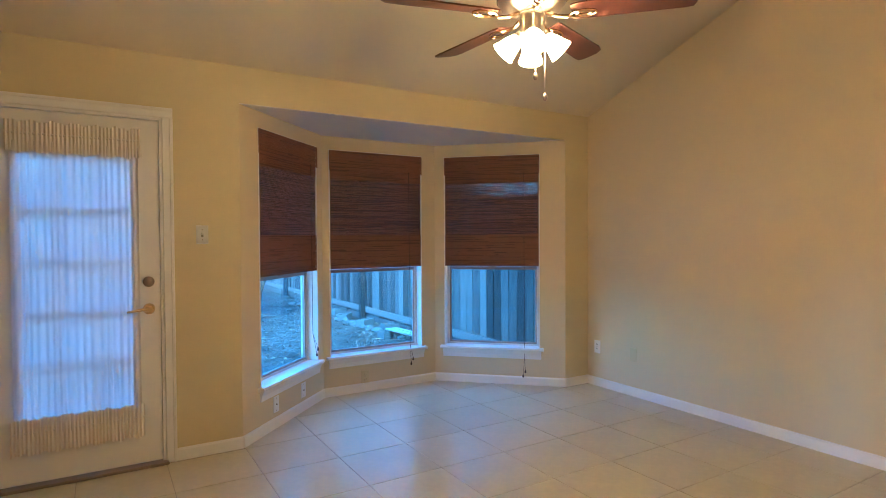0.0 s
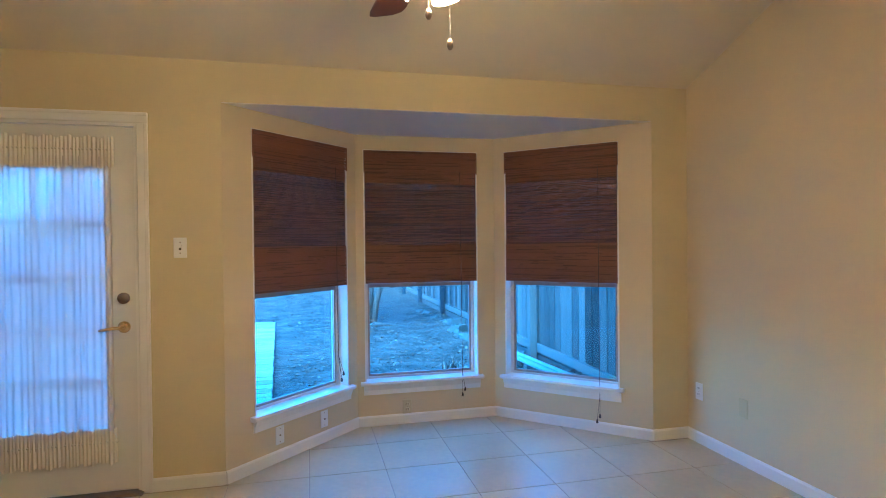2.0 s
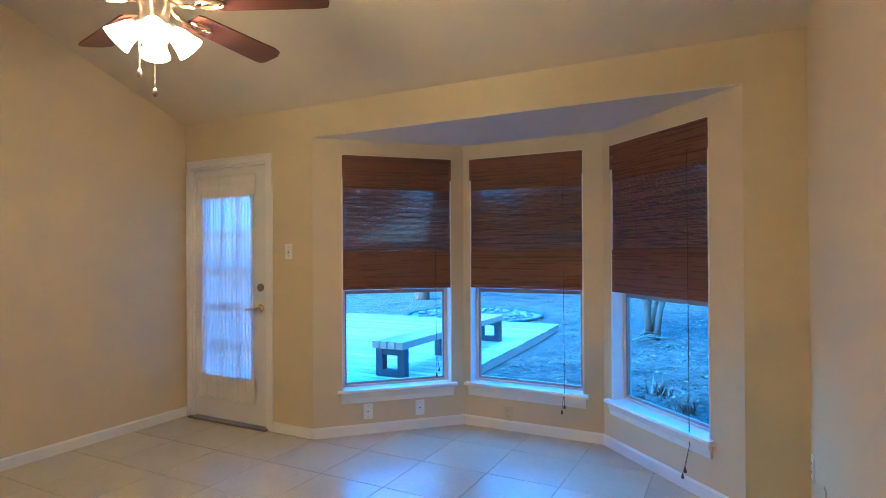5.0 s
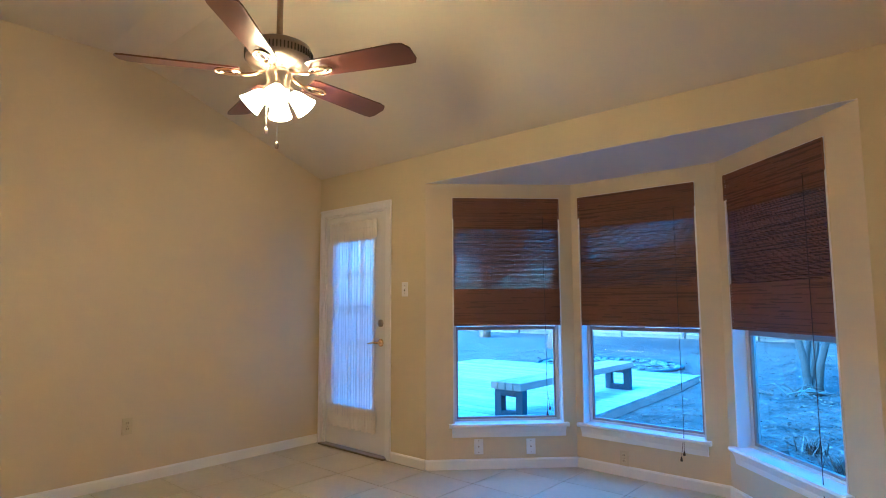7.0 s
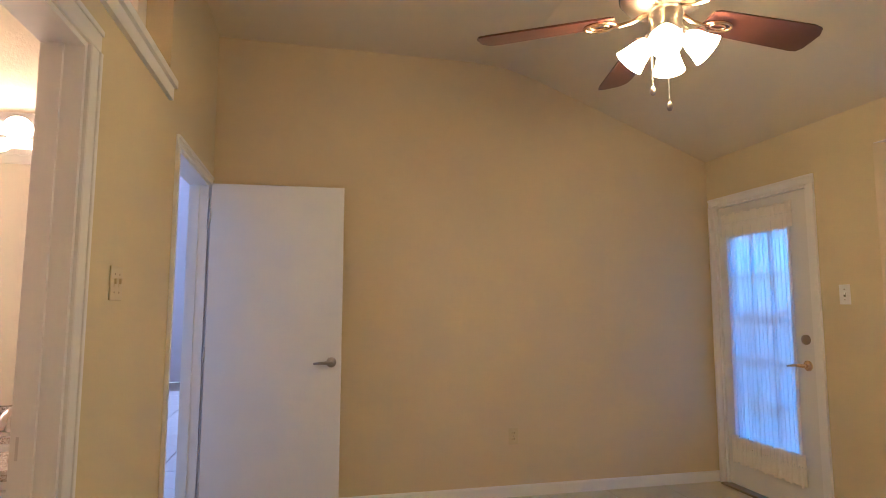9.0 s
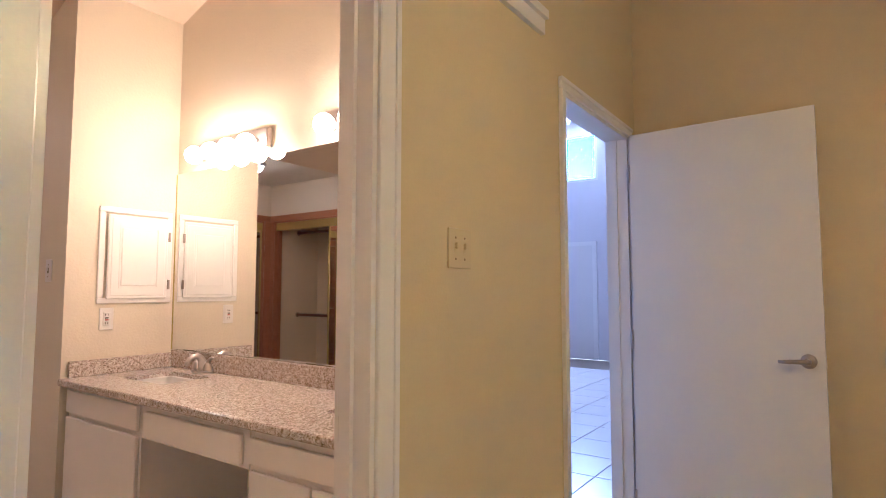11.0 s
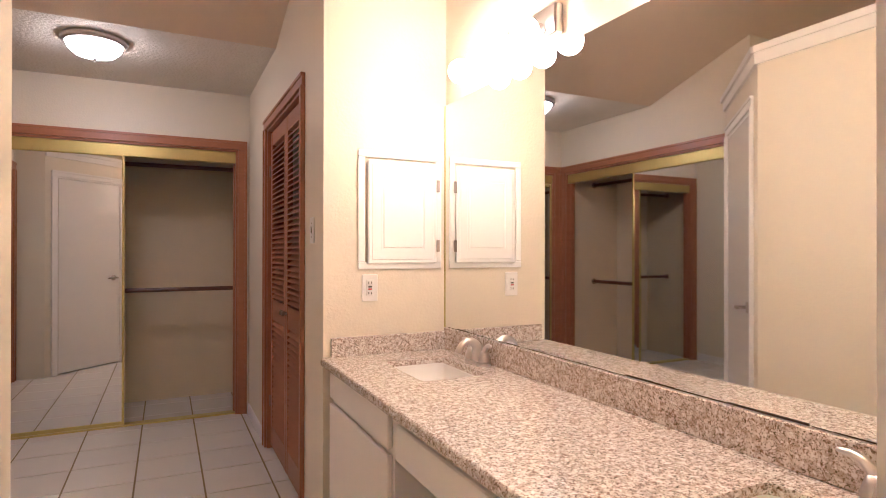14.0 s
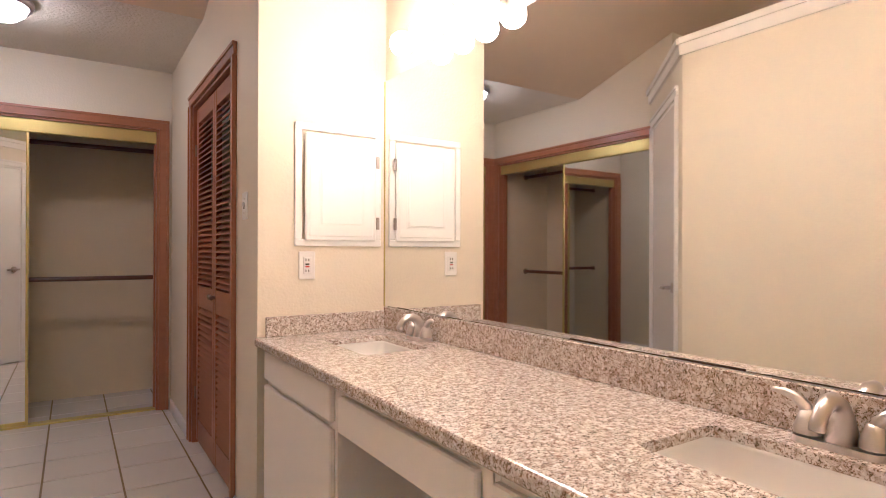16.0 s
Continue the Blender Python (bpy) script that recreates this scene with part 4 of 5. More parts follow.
def faucet(y):
    t = thing("bathroom_faucet", pose(0.68, y, CZ) @ Matrix.Scale(0.88, 4), "brushed nickel two-handle centerset faucet on the granite", "faucet", "faucets")
    bm = prism(rounded(-0.029, -0.086, 0.029, 0.086, 0.028, 6), 0.0, 0.014)
    part("base_plate", bm, NICKEL, t)
    bm = tube([(-0.006, 0, 0.012), (-0.005, 0, 0.04), (0.0, 0, 0.068), (0.012, 0, 0.088), (0.032, 0, 0.1), (0.056, 0, 0.1), (0.077, 0, 0.088), (0.091, 0, 0.07), (0.099, 0, 0.052)], [0.032, 0.028, 0.0235, 0.02, 0.0175, 0.016, 0.0148, 0.014, 0.0138], 20)
    part("spout", bm, NICKEL, t, "", True)
    for s in (-1, 1):
        bm = lathe([(0.027, 0.018), (0.026, 0.03), (0.02, 0.05), (0.014, 0.064), (0.0, 0.068)], 20, Matrix.Translation((0, s * 0.058, 0)))
        tube([(0, s * 0.058, 0.05), (-0.001, s * 0.064, 0.07), (0.0, s * 0.08, 0.086), (0.003, s * 0.104, 0.094), (0.006, s * 0.126, 0.095)], [0.014, 0.0125, 0.0105, 0.0085, 0.005], 12, bm)
        part("faucet_handle", bm, NICKEL, t, "", True)
    return t


for s in SINKS:
    sink(*s)
    faucet((s[1] + s[3]) / 2 + (0.005 if s[1] > -1 else 0.0))


def vanity_unit(y0, y1, label, fronts):
    """A cabinet with its fronts facing +x: fronts are (name, y0, y1, z0, z1)."""
    t = thing("vanity_cabinet", pose(XM, y0, 0), label, "cabinet", "vanity cabinets")
    d = XC - 0.045 - XM
    for nm, a in (("side_panel", (0.002, 0, 0.1, d, 0.018, CZ - 0.036)), ("side_panel", (0.002, y1 - y0 - 0.018, 0.1, d, y1 - y0, CZ - 0.036)),
                  ("bottom_panel", (0.002, 0.018, 0.1, d - 0.018, y1 - y0 - 0.018, 0.118)), ("back_panel", (0.002, 0.018, 0.118, 0.012, y1 - y0 - 0.018, CZ - 0.22)),
                  ("toe_kick", (0.05, 0.0, 0.0, d - 0.07, y1 - y0, 0.1)), ("face_frame", (d - 0.018, 0.018, 0.1, d - 0.0005, y1 - y0 - 0.018, CZ - 0.036))):
        part(nm, bx(*a), CABINET, t)
    for nm, a, b, z0, z1 in fronts:
        bm = bx(d + 0.001, a - y0, z0, d + 0.019, b - y0, z1, 0.004)
        p = part(nm, bm, CABINET, t, "white painted front")
        if nm == "door":
            for z in (z0 + 0.08, z1 - 0.08):
                part("hinge", rod(B(), (d + 0.012, a - y0 - 0.004, z - 0.022), (d + 0.012, a - y0 - 0.004, z + 0.022), 0.004, 8), NICKEL, p)
    return t


vanity_unit(V0 + 0.02, -1.462, "white painted vanity cabinet under the granite counter", [("drawer_front", V0 + 0.03, -1.475, 0.655, 0.765), ("door", V0 + 0.03, -1.475, 0.125, 0.635)])
vanity_unit(-0.735, V1, "white painted vanity cabinet under the second sink", [("drawer_front", -0.72, V1 - 0.02, 0.655, 0.745), ("door", -0.72, -0.42, 0.125, 0.635), ("door", -0.41, V1 - 0.02, 0.125, 0.635)])
kd = thing("knee_space_cabinet", pose(XM, -1.46, 0.63), "wide white drawer unit over the vanity knee space", "cabinet")
dd = XC - 0.045 - XM
bm = B()
box(bm, dd - 0.018, 0.0, 0.0, dd, 0.72, CZ - 0.036 - 0.63)
part("apron", bm, CABINET, kd)
part("drawer_front", bx(dd + 0.001, 0.05, 0.012, dd + 0.019, 0.69, 0.118, 0.004), CABINET, kd)
part("drawer_box", bx(0.1, 0.03, 0.015, dd - 0.018, 0.69, 0.1), CABINET, kd)

# big wall mirror with a worn lower edge
MZ = (0.908, 1.905)
mt = thing("vanity_mirror", pose(XM, YMC + 0.006, MZ[0]), "frameless wall mirror with a worn silvered lower edge", "mirror")
part("mirror_glass", bx(0.001, 0.0, 0.0, 0.007, V1 - YMC - 0.01, MZ[1] - MZ[0]), MIRROR, mt)
rng = random.Random(5)
bm, y = B(), 0.03
while y < V1 - YMC - 0.06:
    w = rng.uniform(0.03, 0.12)
    h = rng.uniform(0.001, 0.0026) * (2.2 if rng.random() < 0.15 else 1)
    box(bm, 0.0068, y, 0.0, 0.0078, y + w, h)
    y += w * rng.uniform(0.9, 1.05)
part("worn_edge", bm, MIRROR_EDGE, mt, "dark worn silvering")
part("side_channel", bx(0.0008, -0.0055, -0.001, 0.0095, -0.0004, MZ[1] - MZ[0]), GOLD, mt, "thin tan metal edge channel")
part("edge_strip", bx(0.0, -0.005, -0.03, 0.006, V1 - YMC - 0.01, -0.001), BATH_PAINT, mt)


# two vanity light bars with round bulbs
for y0, n in ((-1.93, 4), (-0.935, 4)):
    vb = thing("vanity_light_bar", pose(XM, y0, 1.99), "chrome vanity light bar with lit round bulbs above the mirror", "wall light", "vanity lights")
    part("bar", bx(0.0, 0.0, -0.045, 0.035, 0.15 * n, 0.055, 0.006), NICKEL, vb)
    for k in range(n):
        y = 0.075 + k * 0.15
        part("socket", rod(B(), (0.035, y, -0.01), (0.055, y, -0.02), 0.02, 14), NICKEL, vb)
        bm = B()
        bmesh.ops.create_uvsphere(bm, u_segments=18, v_segments=12, radius=0.047, matrix=Matrix.Translation((0.098, y, -0.03)))
        part("globe_bulb", bm, GLOBE, vb, "lit frosted globe bulb", True)

# dome light on the low ceiling
dl_ = thing("dome_light", pose(2.13, -3.6, 2.44), "flush dome ceiling light with nickel rim, lit", "ceiling light")
part("rim", lathe([(0.0, 0.0), (0.165, 0.0), (0.168, -0.012), (0.16, -0.03), (0.15, -0.036), (0.14, -0.03)], 40), NICKEL, dl_, "", True)
part("glass_dome", lathe([(0.142, -0.03), (0.13, -0.06), (0.1, -0.088), (0.05, -0.104), (0.0, -0.108)], 40), DOME, dl_, "lit frosted dome glass", True)
part("finial", lathe([(0.0, -0.105), (0.01, -0.106), (0.013, -0.114), (0.007, -0.12), (0.008, -0.128), (0.0, -0.134)], 14), NICKEL, dl_, "", True)

# medicine cabinet
mc = thing("medicine_cabinet", pose(0.655, YMC, 1.172) @ Matrix.Diagonal((1, 0.62, 1, 1)), "white recessed medicine cabinet with raised panel door", "cabinet")
w, h = 0.388, 0.506
bm = B()
for a in ((0, 0, w, 0.03), (0, h - 0.03, w, h), (0, 0.03, 0.03, h - 0.03), (w - 0.03, 0.03, w, h - 0.03)):
    box(bm, a[0], 0.0, a[1], a[2], 0.016, a[3], 0.003)
part("frame", bm, CHESTWHITE, mc)
bm = B()
box(bm, 0.028, 0.016, 0.022, w - 0.04, 0.034, h - 0.04, 0.006)
box(bm, 0.045, 0.03, 0.04, w - 0.057, 0.037, h - 0.058, 0.003)
door = part("door", bm, CHESTWHITE, mc, "white raised panel door")
bm = B()
for a in ((0.085, 0.08, w - 0.097, 0.084), (0.085, h - 0.102, w - 0.097, h - 0.098), (0.085, 0.084, 0.089, h - 0.102), (w - 0.101, 0.084, w - 0.097, h - 0.102)):
    box(bm, a[0], 0.0365, a[1], a[2], 0.0395, a[3])
box(bm, 0.095, 0.036, 0.09, w - 0.107, 0.041, h - 0.108, 0.0035)
part("raised_panel", bm, CHESTWHITE, door)
for z in (0.1, h - 0.14):
    part("hinge", rod(B(), (0.022, 0.036, z - 0.026), (0.022, 0.036, z + 0.026), 0.008, 8), SATIN, mc, "nickel butterfly hinge")


# ---- louvered bifold doors ----
def louver_leaf(parent, y0, y1, h):
    """One leaf in the plane x = 0, facing +x."""
    st, cx = 0.045, 0.028
    leaf = part("door_leaf", bx(-cx, y0, 0.02, 0, y0 + st, h, 0.002), WOOD, parent, "stained wooden louvered leaf")
    part("stile", bx(-cx, y1 - st, 0.02, 0, y1, h, 0.002), WOOD, leaf)
    for z0, z1 in ((0.02, 0.15), (0.82, 0.945), (h - 0.085, h)):
        part("rail", bx(-cx, y0 + st, z0, -0.002, y1 - st, z1), WOODH, leaf)
    for z0, z1 in ((0.16, 0.815), (0.955, h - 0.095)):
        n = int((z1 - z0) / 0.03)
        for k in range(n):
            z = z0 + (k + 0.5) * (z1 - z0) / n
            part("slat", bx(-0.019, y0 + st - 0.004, -0.0035, 0.019, y1 - st + 0.004, 0.0035, m=Matrix.Translation((-cx / 2, 0, z)) @ Matrix.Rotation(radians(38), 4, "Y")), WOODH, leaf)
    return leaf


bf = thing("bifold_door", pose(XW - 0.02, 0, 0), "brown stained louvered bifold closet doors, closed", "door")
mid = (LV[0] + LV[1]) / 2
l1 = louver_leaf(bf, LV[0] + 0.02, mid - 0.002, 1.995)
l2 = louver_leaf(bf, mid + 0.002, LV[1] - 0.02, 1.995)
for y in (mid - 0.03, mid + 0.03):
    part("knob", lathe([(0.0, 0.03), (0.012, 0.028), (0.016, 0.018), (0.008, 0.008), (0.009, 0.0)], 14, pose(0, y, 0.905, 0, 90, 0)), OLDMETAL, bf, "small dark knob", True)
for y, zs in ((LV[0] + 0.018, (0.3, 1.75)), (LV[1] - 0.018, (0.3, 1.75))):
    for z in zs:
        part("hinge", rod(B(), (0.004, y, z - 0.035), (0.004, y, z + 0.035), 0.006, 8), OLDMETAL, bf)


# ---- mirrored sliding closets: x along the opening, y into the closet ----
def closet(m, w, cover, label):
    t = thing("mirrored_closet_door", m, label, "closet door", "mirrored closet doors")
    part("head_track", bx(0.016, 0.012, 1.918, w - 0.016, 0.085, 2.004, 0.003), GOLD, t, "gold aluminium track")
    part("floor_track", bx(0.016, 0.015, 0.0, w - 0.016, 0.08, 0.014, 0.002), GOLD, t, "gold aluminium floor track")
    for k, (s0, s1) in enumerate(cover):
        y = 0.03 + 0.027 * k
        p = part("door_panel", bx(s0 + 0.012, y, 0.035, s1 - 0.012, y + 0.005, 1.94), MIRROR, t, "sliding mirror panel")
        bm = B()
        for a in ((s0, 0.014, s0 + 0.016, 1.946), (s1 - 0.016, 0.014, s1, 1.946), (s0 + 0.016, 0.014, s1 - 0.016, 0.038), (s0 + 0.016, 1.934, s1 - 0.016, 1.946)):
            box(bm, a[0], y - 0.007, a[1], a[2], y + 0.011, a[3], 0.002)
        part("panel_frame", bm, GOLD, p, "gold aluminium frame")
    return t


def closet_rods(a0, a1, zs):
    for z in zs:
        t = thing("closet_rod", pose(*a0, z), "dark stained wooden closet rod", "rod", "closet rods")
        d = Vector((a1[0] - a0[0], a1[1] - a0[1], 0))
        part("pole", rod(B(), (0, 0, 0), d, 0.017, 14), CHERRY, t)
        for e in (d * 0.002, d * 0.998):
            part("bracket", rod(B(), e - d.normalized() * 0.004, e + d.normalized() * 0.004, 0.03, 14), OLDMETAL, t)


m, w = along((EC[1], YE), (EC[0], YE))
closet(m, w, [(0.016, 0.955), (0.05, 0.945)], "gold-framed mirrored sliding closet doors, half open")
closet_rods((1.2, -4.87), (3.75, -4.87), (0.94, 1.92))
m, w = along((XE, EC2[0]), (XE, EC2[1]))
closet(m, w, [(0.016, 1.02), (0.05, 1.01)], "gold-framed mirrored sliding closet doors on the side wall, half open")
closet_rods((3.44, -2.418), (3.44, -4.4), (0.94, 1.92))


# ---- hall: far door, window and switch ----
hd = thing("door_5", pose(HX, -3.55, 0, 0, 0, 90), "white glazed door on the far hall wall", "door", "", "structure")
bm = B()
box(bm, 0.0, -0.02, 0.0, 0.08, 0.0, 2.1)
box(bm, 0.88, -0.02, 0.0, 0.96, 0.0, 2.1)
box(bm, 0.08, -0.02, 2.03, 0.88, 0.0, 2.1)
part("door_frame", bm, TRIM, hd)
part("door_leaf", bx(0.08, -0.012, 0.01, 0.88, -0.001, 2.03), DOORWHITE, hd)
plate("light_switch", pose(HX, -1.84, 1.45, 0, 0, 90), "white switch on the far hall wall", "switch", PLATE_W, 1, "switch")
plate("wall_outlet", pose(HX, -1.84, 0.45, 0, 0, 90), "white duplex outlet low on the far hall wall", "outlet", PLATE_W, 1, "outlet")
hw = thing("window_4", pose(HX, HY + 2.15, 3.2, 0, 0, 90), "small high window with white frame in the far room", "window", "", "structure")
bm = B()
for a in ((0, 0.0, 0, 0.05, 0.1, 0.9), (0.75, 0.0, 0, 0.8, 0.1, 0.9), (0.05, 0.0, 0, 0.75, 0.1, 0.05), (0.05, 0.0, 0.85, 0.75, 0.1, 0.9)):
    box(bm, *a)
part("window_frame", bm, TRIM, hw)
pn = part("pane", bx(0.05, 0.06, 0.05, 0.75, 0.063, 0.85), GLASS, hw, "clear glass pane")
pn.visible_shadow = False
hall_lamp = bpy.data.lights.new("hall_daylight", "AREA")
hall_lamp.shape, hall_lamp.size, hall_lamp.size_y, hall_lamp.energy, hall_lamp.color = "RECTANGLE", 0.7, 0.8, 30, (1.0, 0.8, 0.66)
hl = new("hall_daylight", hall_lamp)
hl.matrix_world = look((HX - 0.1, -2.95, 3.65), (0, -1.6, 1.0))

# ---- yard ----
GZ = -0.09


def ground_height(x, y):
    return GZ + 0.035 * noise.noise(Vector((x * 0.5, y * 0.5, 0))) + 0.02 * noise.noise(Vector((x * 2, y * 2, 3)))


bm = B()
nx, ny = 120, 110
xs = [-14 + 34 * i / nx for i in range(nx + 1)]
ys = [3.4 + 27 * (j / ny) ** 1.4 for j in range(ny + 1)]
grid = [[bm.verts.new((x, y, ground_height(x, y))) for x in xs] for y in ys]
for j in range(ny):
    for i in range(nx):
        bm.faces.new((grid[j][i], grid[j][i + 1], grid[j + 1][i + 1], grid[j + 1][i]))
for a, b, c, d in ((-400, 3.4, -14, 30.4), (20, 3.4, 400, 30.4), (-400, 30.4, 400, 600), (-400, -300, -20, 3.4), (20, -300, 400, 3.4)):
    bm.faces.new([bm.verts.new((x, y, GZ)) for x, y in ((a, b), (c, b), (c, d), (a, d))])
structure("ground", bm, DIRT, "bare brown earth yard scattered with dry leaves", "ground", True)

# dry leaves lying about
rng = random.Random(8)
bm = B()
for k in range(16000):
    x, y = rng.uniform(-5, 4.0), 4.7 + 13 * rng.random() ** 1.6
    if x < 0.9 and 4.8 < y < 10.5:
        continue
    z = ground_height(x, y) + 0.012
    a, s = rng.uniform(0, 6.28), rng.uniform(0.008, 0.034)
    vs = [bm.verts.new((x + s * math.cos(a + b) * r, y + s * math.sin(a + b) * r, z + rng.uniform(-0.004, 0.016))) for b, r in ((0, 1), (1.2, 0.5), (3.14, 1), (4.4, 0.5))]
    bm.faces.new(vs)
tagged(part("leaf_litter", bm, LEAF, None), "dry fallen leaves scattered on the earth", "leaves", "", "stuff")

# wooden deck: boards on a dark rim
deck = thing("wooden_deck", pose(0, 4.8, GZ), "low weathered grey wooden deck beside the house", "deck")
DZ = 0.035 - GZ


def deck_edge(y):
    return 0.85 - 0.05 * (y - 4.9)


bm = B()
box(bm, -4.0, 5.55, -0.02, deck_edge(10.4) - 0.02, 5.6, DZ - 0.03)
a, b = Vector((deck_edge(4.8), 0, 0)), Vector((deck_edge(10.4), 5.6, 0))
d = (b - a).normalized()
nrm = Vector((d.y, -d.x, 0)) * 0.035
prism([(q.x, q.y) for q in (a - nrm, a + nrm * 0.2, b + nrm * 0.2, b - nrm)], -0.02, DZ - 0.002, bm)
part("rim_board", bm, BENCHWOOD, deck, "weathered rim board")
yy = 0.0
while yy < 5.55:
    xr = deck_edge(4.8 + yy) + 0.012
    w = 0.138
    bm = bx(-4.0, yy, DZ - 0.03, xr + rng.uniform(-0.006, 0.006), yy + w, DZ + rng.uniform(-0.002, 0.003), 0.003)
    part("board", bm, DECKWOOD, deck)
    yy += w + 0.02


# bench on three frame legs
def bench():
    t = thing("wooden_bench", pose(0.0, 5.47, 0.035), "long weathered wooden bench with dark frame legs on the deck", "bench")
    for k in range(4):
        part("seat_board", bx(-0.02 + k * 0.098, 0.0, 0.3, -0.02 + k * 0.098 + 0.086, 2.85, 0.378, 0.004), BENCHWOOD, t)
    for y in (0.04, 1.36, 2.7):
        bm = B()
        box(bm, 0.0, y, 0.0, 0.09, y + 0.09, 0.3, 0.004)
        box(bm, 0.27, y, 0.0, 0.36, y + 0.09, 0.3, 0.004)
        box(bm, 0.09, y, 0.0, 0.27, y + 0.09, 0.075, 0.004)
        box(bm, 0.09, y, 0.23, 0.27, y + 0.09, 0.3, 0.004)
        part("leg", bm, DARKWOOD, t, "dark timber frame leg")
    return t


bench()


# fence along the yard's east side and at the back
def fence(name, p0, p1, seed, posts=True):
    rg = random.Random(seed)
    m, length = along(p0, p1)
    t = thing(name, m @ Matrix.Translation((0, 0, GZ)), "weathered grey wooden privacy fence", "fence", "fences")
    n = int(length / 0.146)
    shapes = []
    for v in range(3):
        me_ = bpy.data.meshes.new("picket")
        bm = bx(-0.069, -0.009, 0, 0.069, 0.009, 1.82 + 0.02 * v, 0.003)
        bm.to_mesh(me_)
        bm.free()
        me_.materials.append(FENCE)
        shapes.append(me_)
    for k in range(n):
        ob = new("picket", rg.choice(shapes))
        ob.parent = t
        ob.location = (0.073 + k * 0.146 + rg.uniform(-0.004, 0.004), rg.uniform(-0.003, 0.003), 0.06 + rg.uniform(-0.02, 0.02))
        ob.rotation_euler = (0, radians(rg.uniform(-0.6, 0.6)), 0)
    part("rail", bx(0, -0.05, 0.135, length, -0.012, 0.225), FENCE, t)
    for z in (0.95, 1.6):
        part("rail", bx(0, 0.0125, z - 0.045, length, 0.05, z + 0.045), FENCE, t)
    part("kickboard", bx(0, -0.03, -0.02, length, -0.011, 0.1), FENCE, t)
    if posts:
        s = 0.9
        while s < length:
            part("post", bx(s - 0.045, -0.14, -0.05, s + 0.045, -0.05, 1.9, 0.004), DARKWOOD if rg.random() < 0.35 else FENCE, t)
            s += 2.4
    return t


fence("fence", (3.9, 22.0), (3.9, 3.9), 3)
fence("fence", (-14.0, 22.0), (3.9, 22.0), 4)


def rock(x, y, r, seed, name="rock", label="pale rough garden rock on the earth", group="rocks", stretch=(1, 1, 0.6)):
    rg = random.Random(seed)
    bm = B()
    bmesh.ops.create_icosphere(bm, subdivisions=2, radius=r)
    off = rg.uniform(0, 50)
    for v in bm.verts:
        k = 1 + 0.35 * noise.noise(v.co * (1.6 / r) + Vector((off, 0, 0)))
        v.co = Vector((v.co.x * stretch[0], v.co.y * stretch[1], v.co.z * stretch[2])) * k
    t = part(name, bm, STONE, None, label)
    tagged(t, label, "rock", group)
    t.location = (x, y, ground_height(x, y) + r * 0.3)
    t.rotation_euler = (0, 0, rg.uniform(0, 6.28))
    return t


RX, RY, RR = -1.7, 11.85, 1.35
for i in range(52):
    a = 2 * math.pi * i / 52
    rr = RR * (1.0 + rng.uniform(-0.05, 0.05))
    rock(RX + rr * math.cos(a), RY + rr * math.sin(a), rng.uniform(0.05, 0.085), 100 + i, "rock", "pale rock in a ring beyond the deck", "rock ring", (1.2, 0.9, 0.5))
for i in range(95):
    a, rr = rng.uniform(0, 6.28), 0.92 * RR * rng.random() ** 0.5
    rock(RX + rr * math.cos(a), RY + rr * math.sin(a), rng.uniform(0.035, 0.08), 200 + i, "rock", "pale rubble rock inside the rock ring", "rock ring", (1.2, 1.0, 0.45))
edge = thing("bed_edging", pose(RX, RY, GZ), "thin dark edging round the bed of rubble", "edging")
ring = [((RR + 0.12) * math.cos(2 * math.pi * i / 48), (RR + 0.12) * math.sin(2 * math.pi * i / 48), 0.05) for i in range(49)]
part("edging_strip", tube(ring, 0.03, 6), DARKWOOD, edge)
y = 4.9
while y < 12.5:
    rock(3.55 + rng.uniform(-0.12, 0.08), y, rng.uniform(0.04, 0.085), int(y * 100), "rock", "pale rubble rock at the foot of the fence", "rubble row", (1.3, 0.8, 0.7))
    y += rng.uniform(0.18, 0.5)


def cinder_block(x, y, turn):
    z = ground_height(x, y)
    t = thing("cinder_block", pose(x, y, z, 0, 0, turn), "grey concrete block lying by the fence", "block", "concrete blocks")
    bm = B()
    for a in ((0, 0, 0.03, 0.19), (0.17, 0, 0.2, 0.19), (0.37, 0, 0.4, 0.19), (0.03, 0, 0.17, 0.03), (0.03, 0.16, 0.17, 0.19), (0.2, 0, 0.37, 0.03), (0.2, 0.16, 0.37, 0.19)):
        box(bm, a[0] * 0.8, a[1] * 0.8, 0, a[2] * 0.8, a[3] * 0.8, 0.11)
    part("block_shell", bm, STONE, t)


for x, y, a in ((3.5, 8.3, 35), (3.33, 7.2, 12), (3.62, 6.6, 60), (3.66, 5.5, 20), (3.64, 6.05, 75), (3.6, 7.75, 5), (3.52, 9.1, 50), (3.6, 9.9, 15)):
    cinder_block(x, y, a)
for dx in (0.0, 0.105):
    t = thing("white_board", pose(0, 0, 0), "long white painted board lying by the fence", "board", "white boards")
    m = look((3.46 + dx, 7.35, 0.02), (3.54 + dx, 5.3, 0.06))
    part("plank", bx(-0.036, -0.012, -2.1, 0.036, 0.012, 0, 0.003, m=m), BOARD, t)


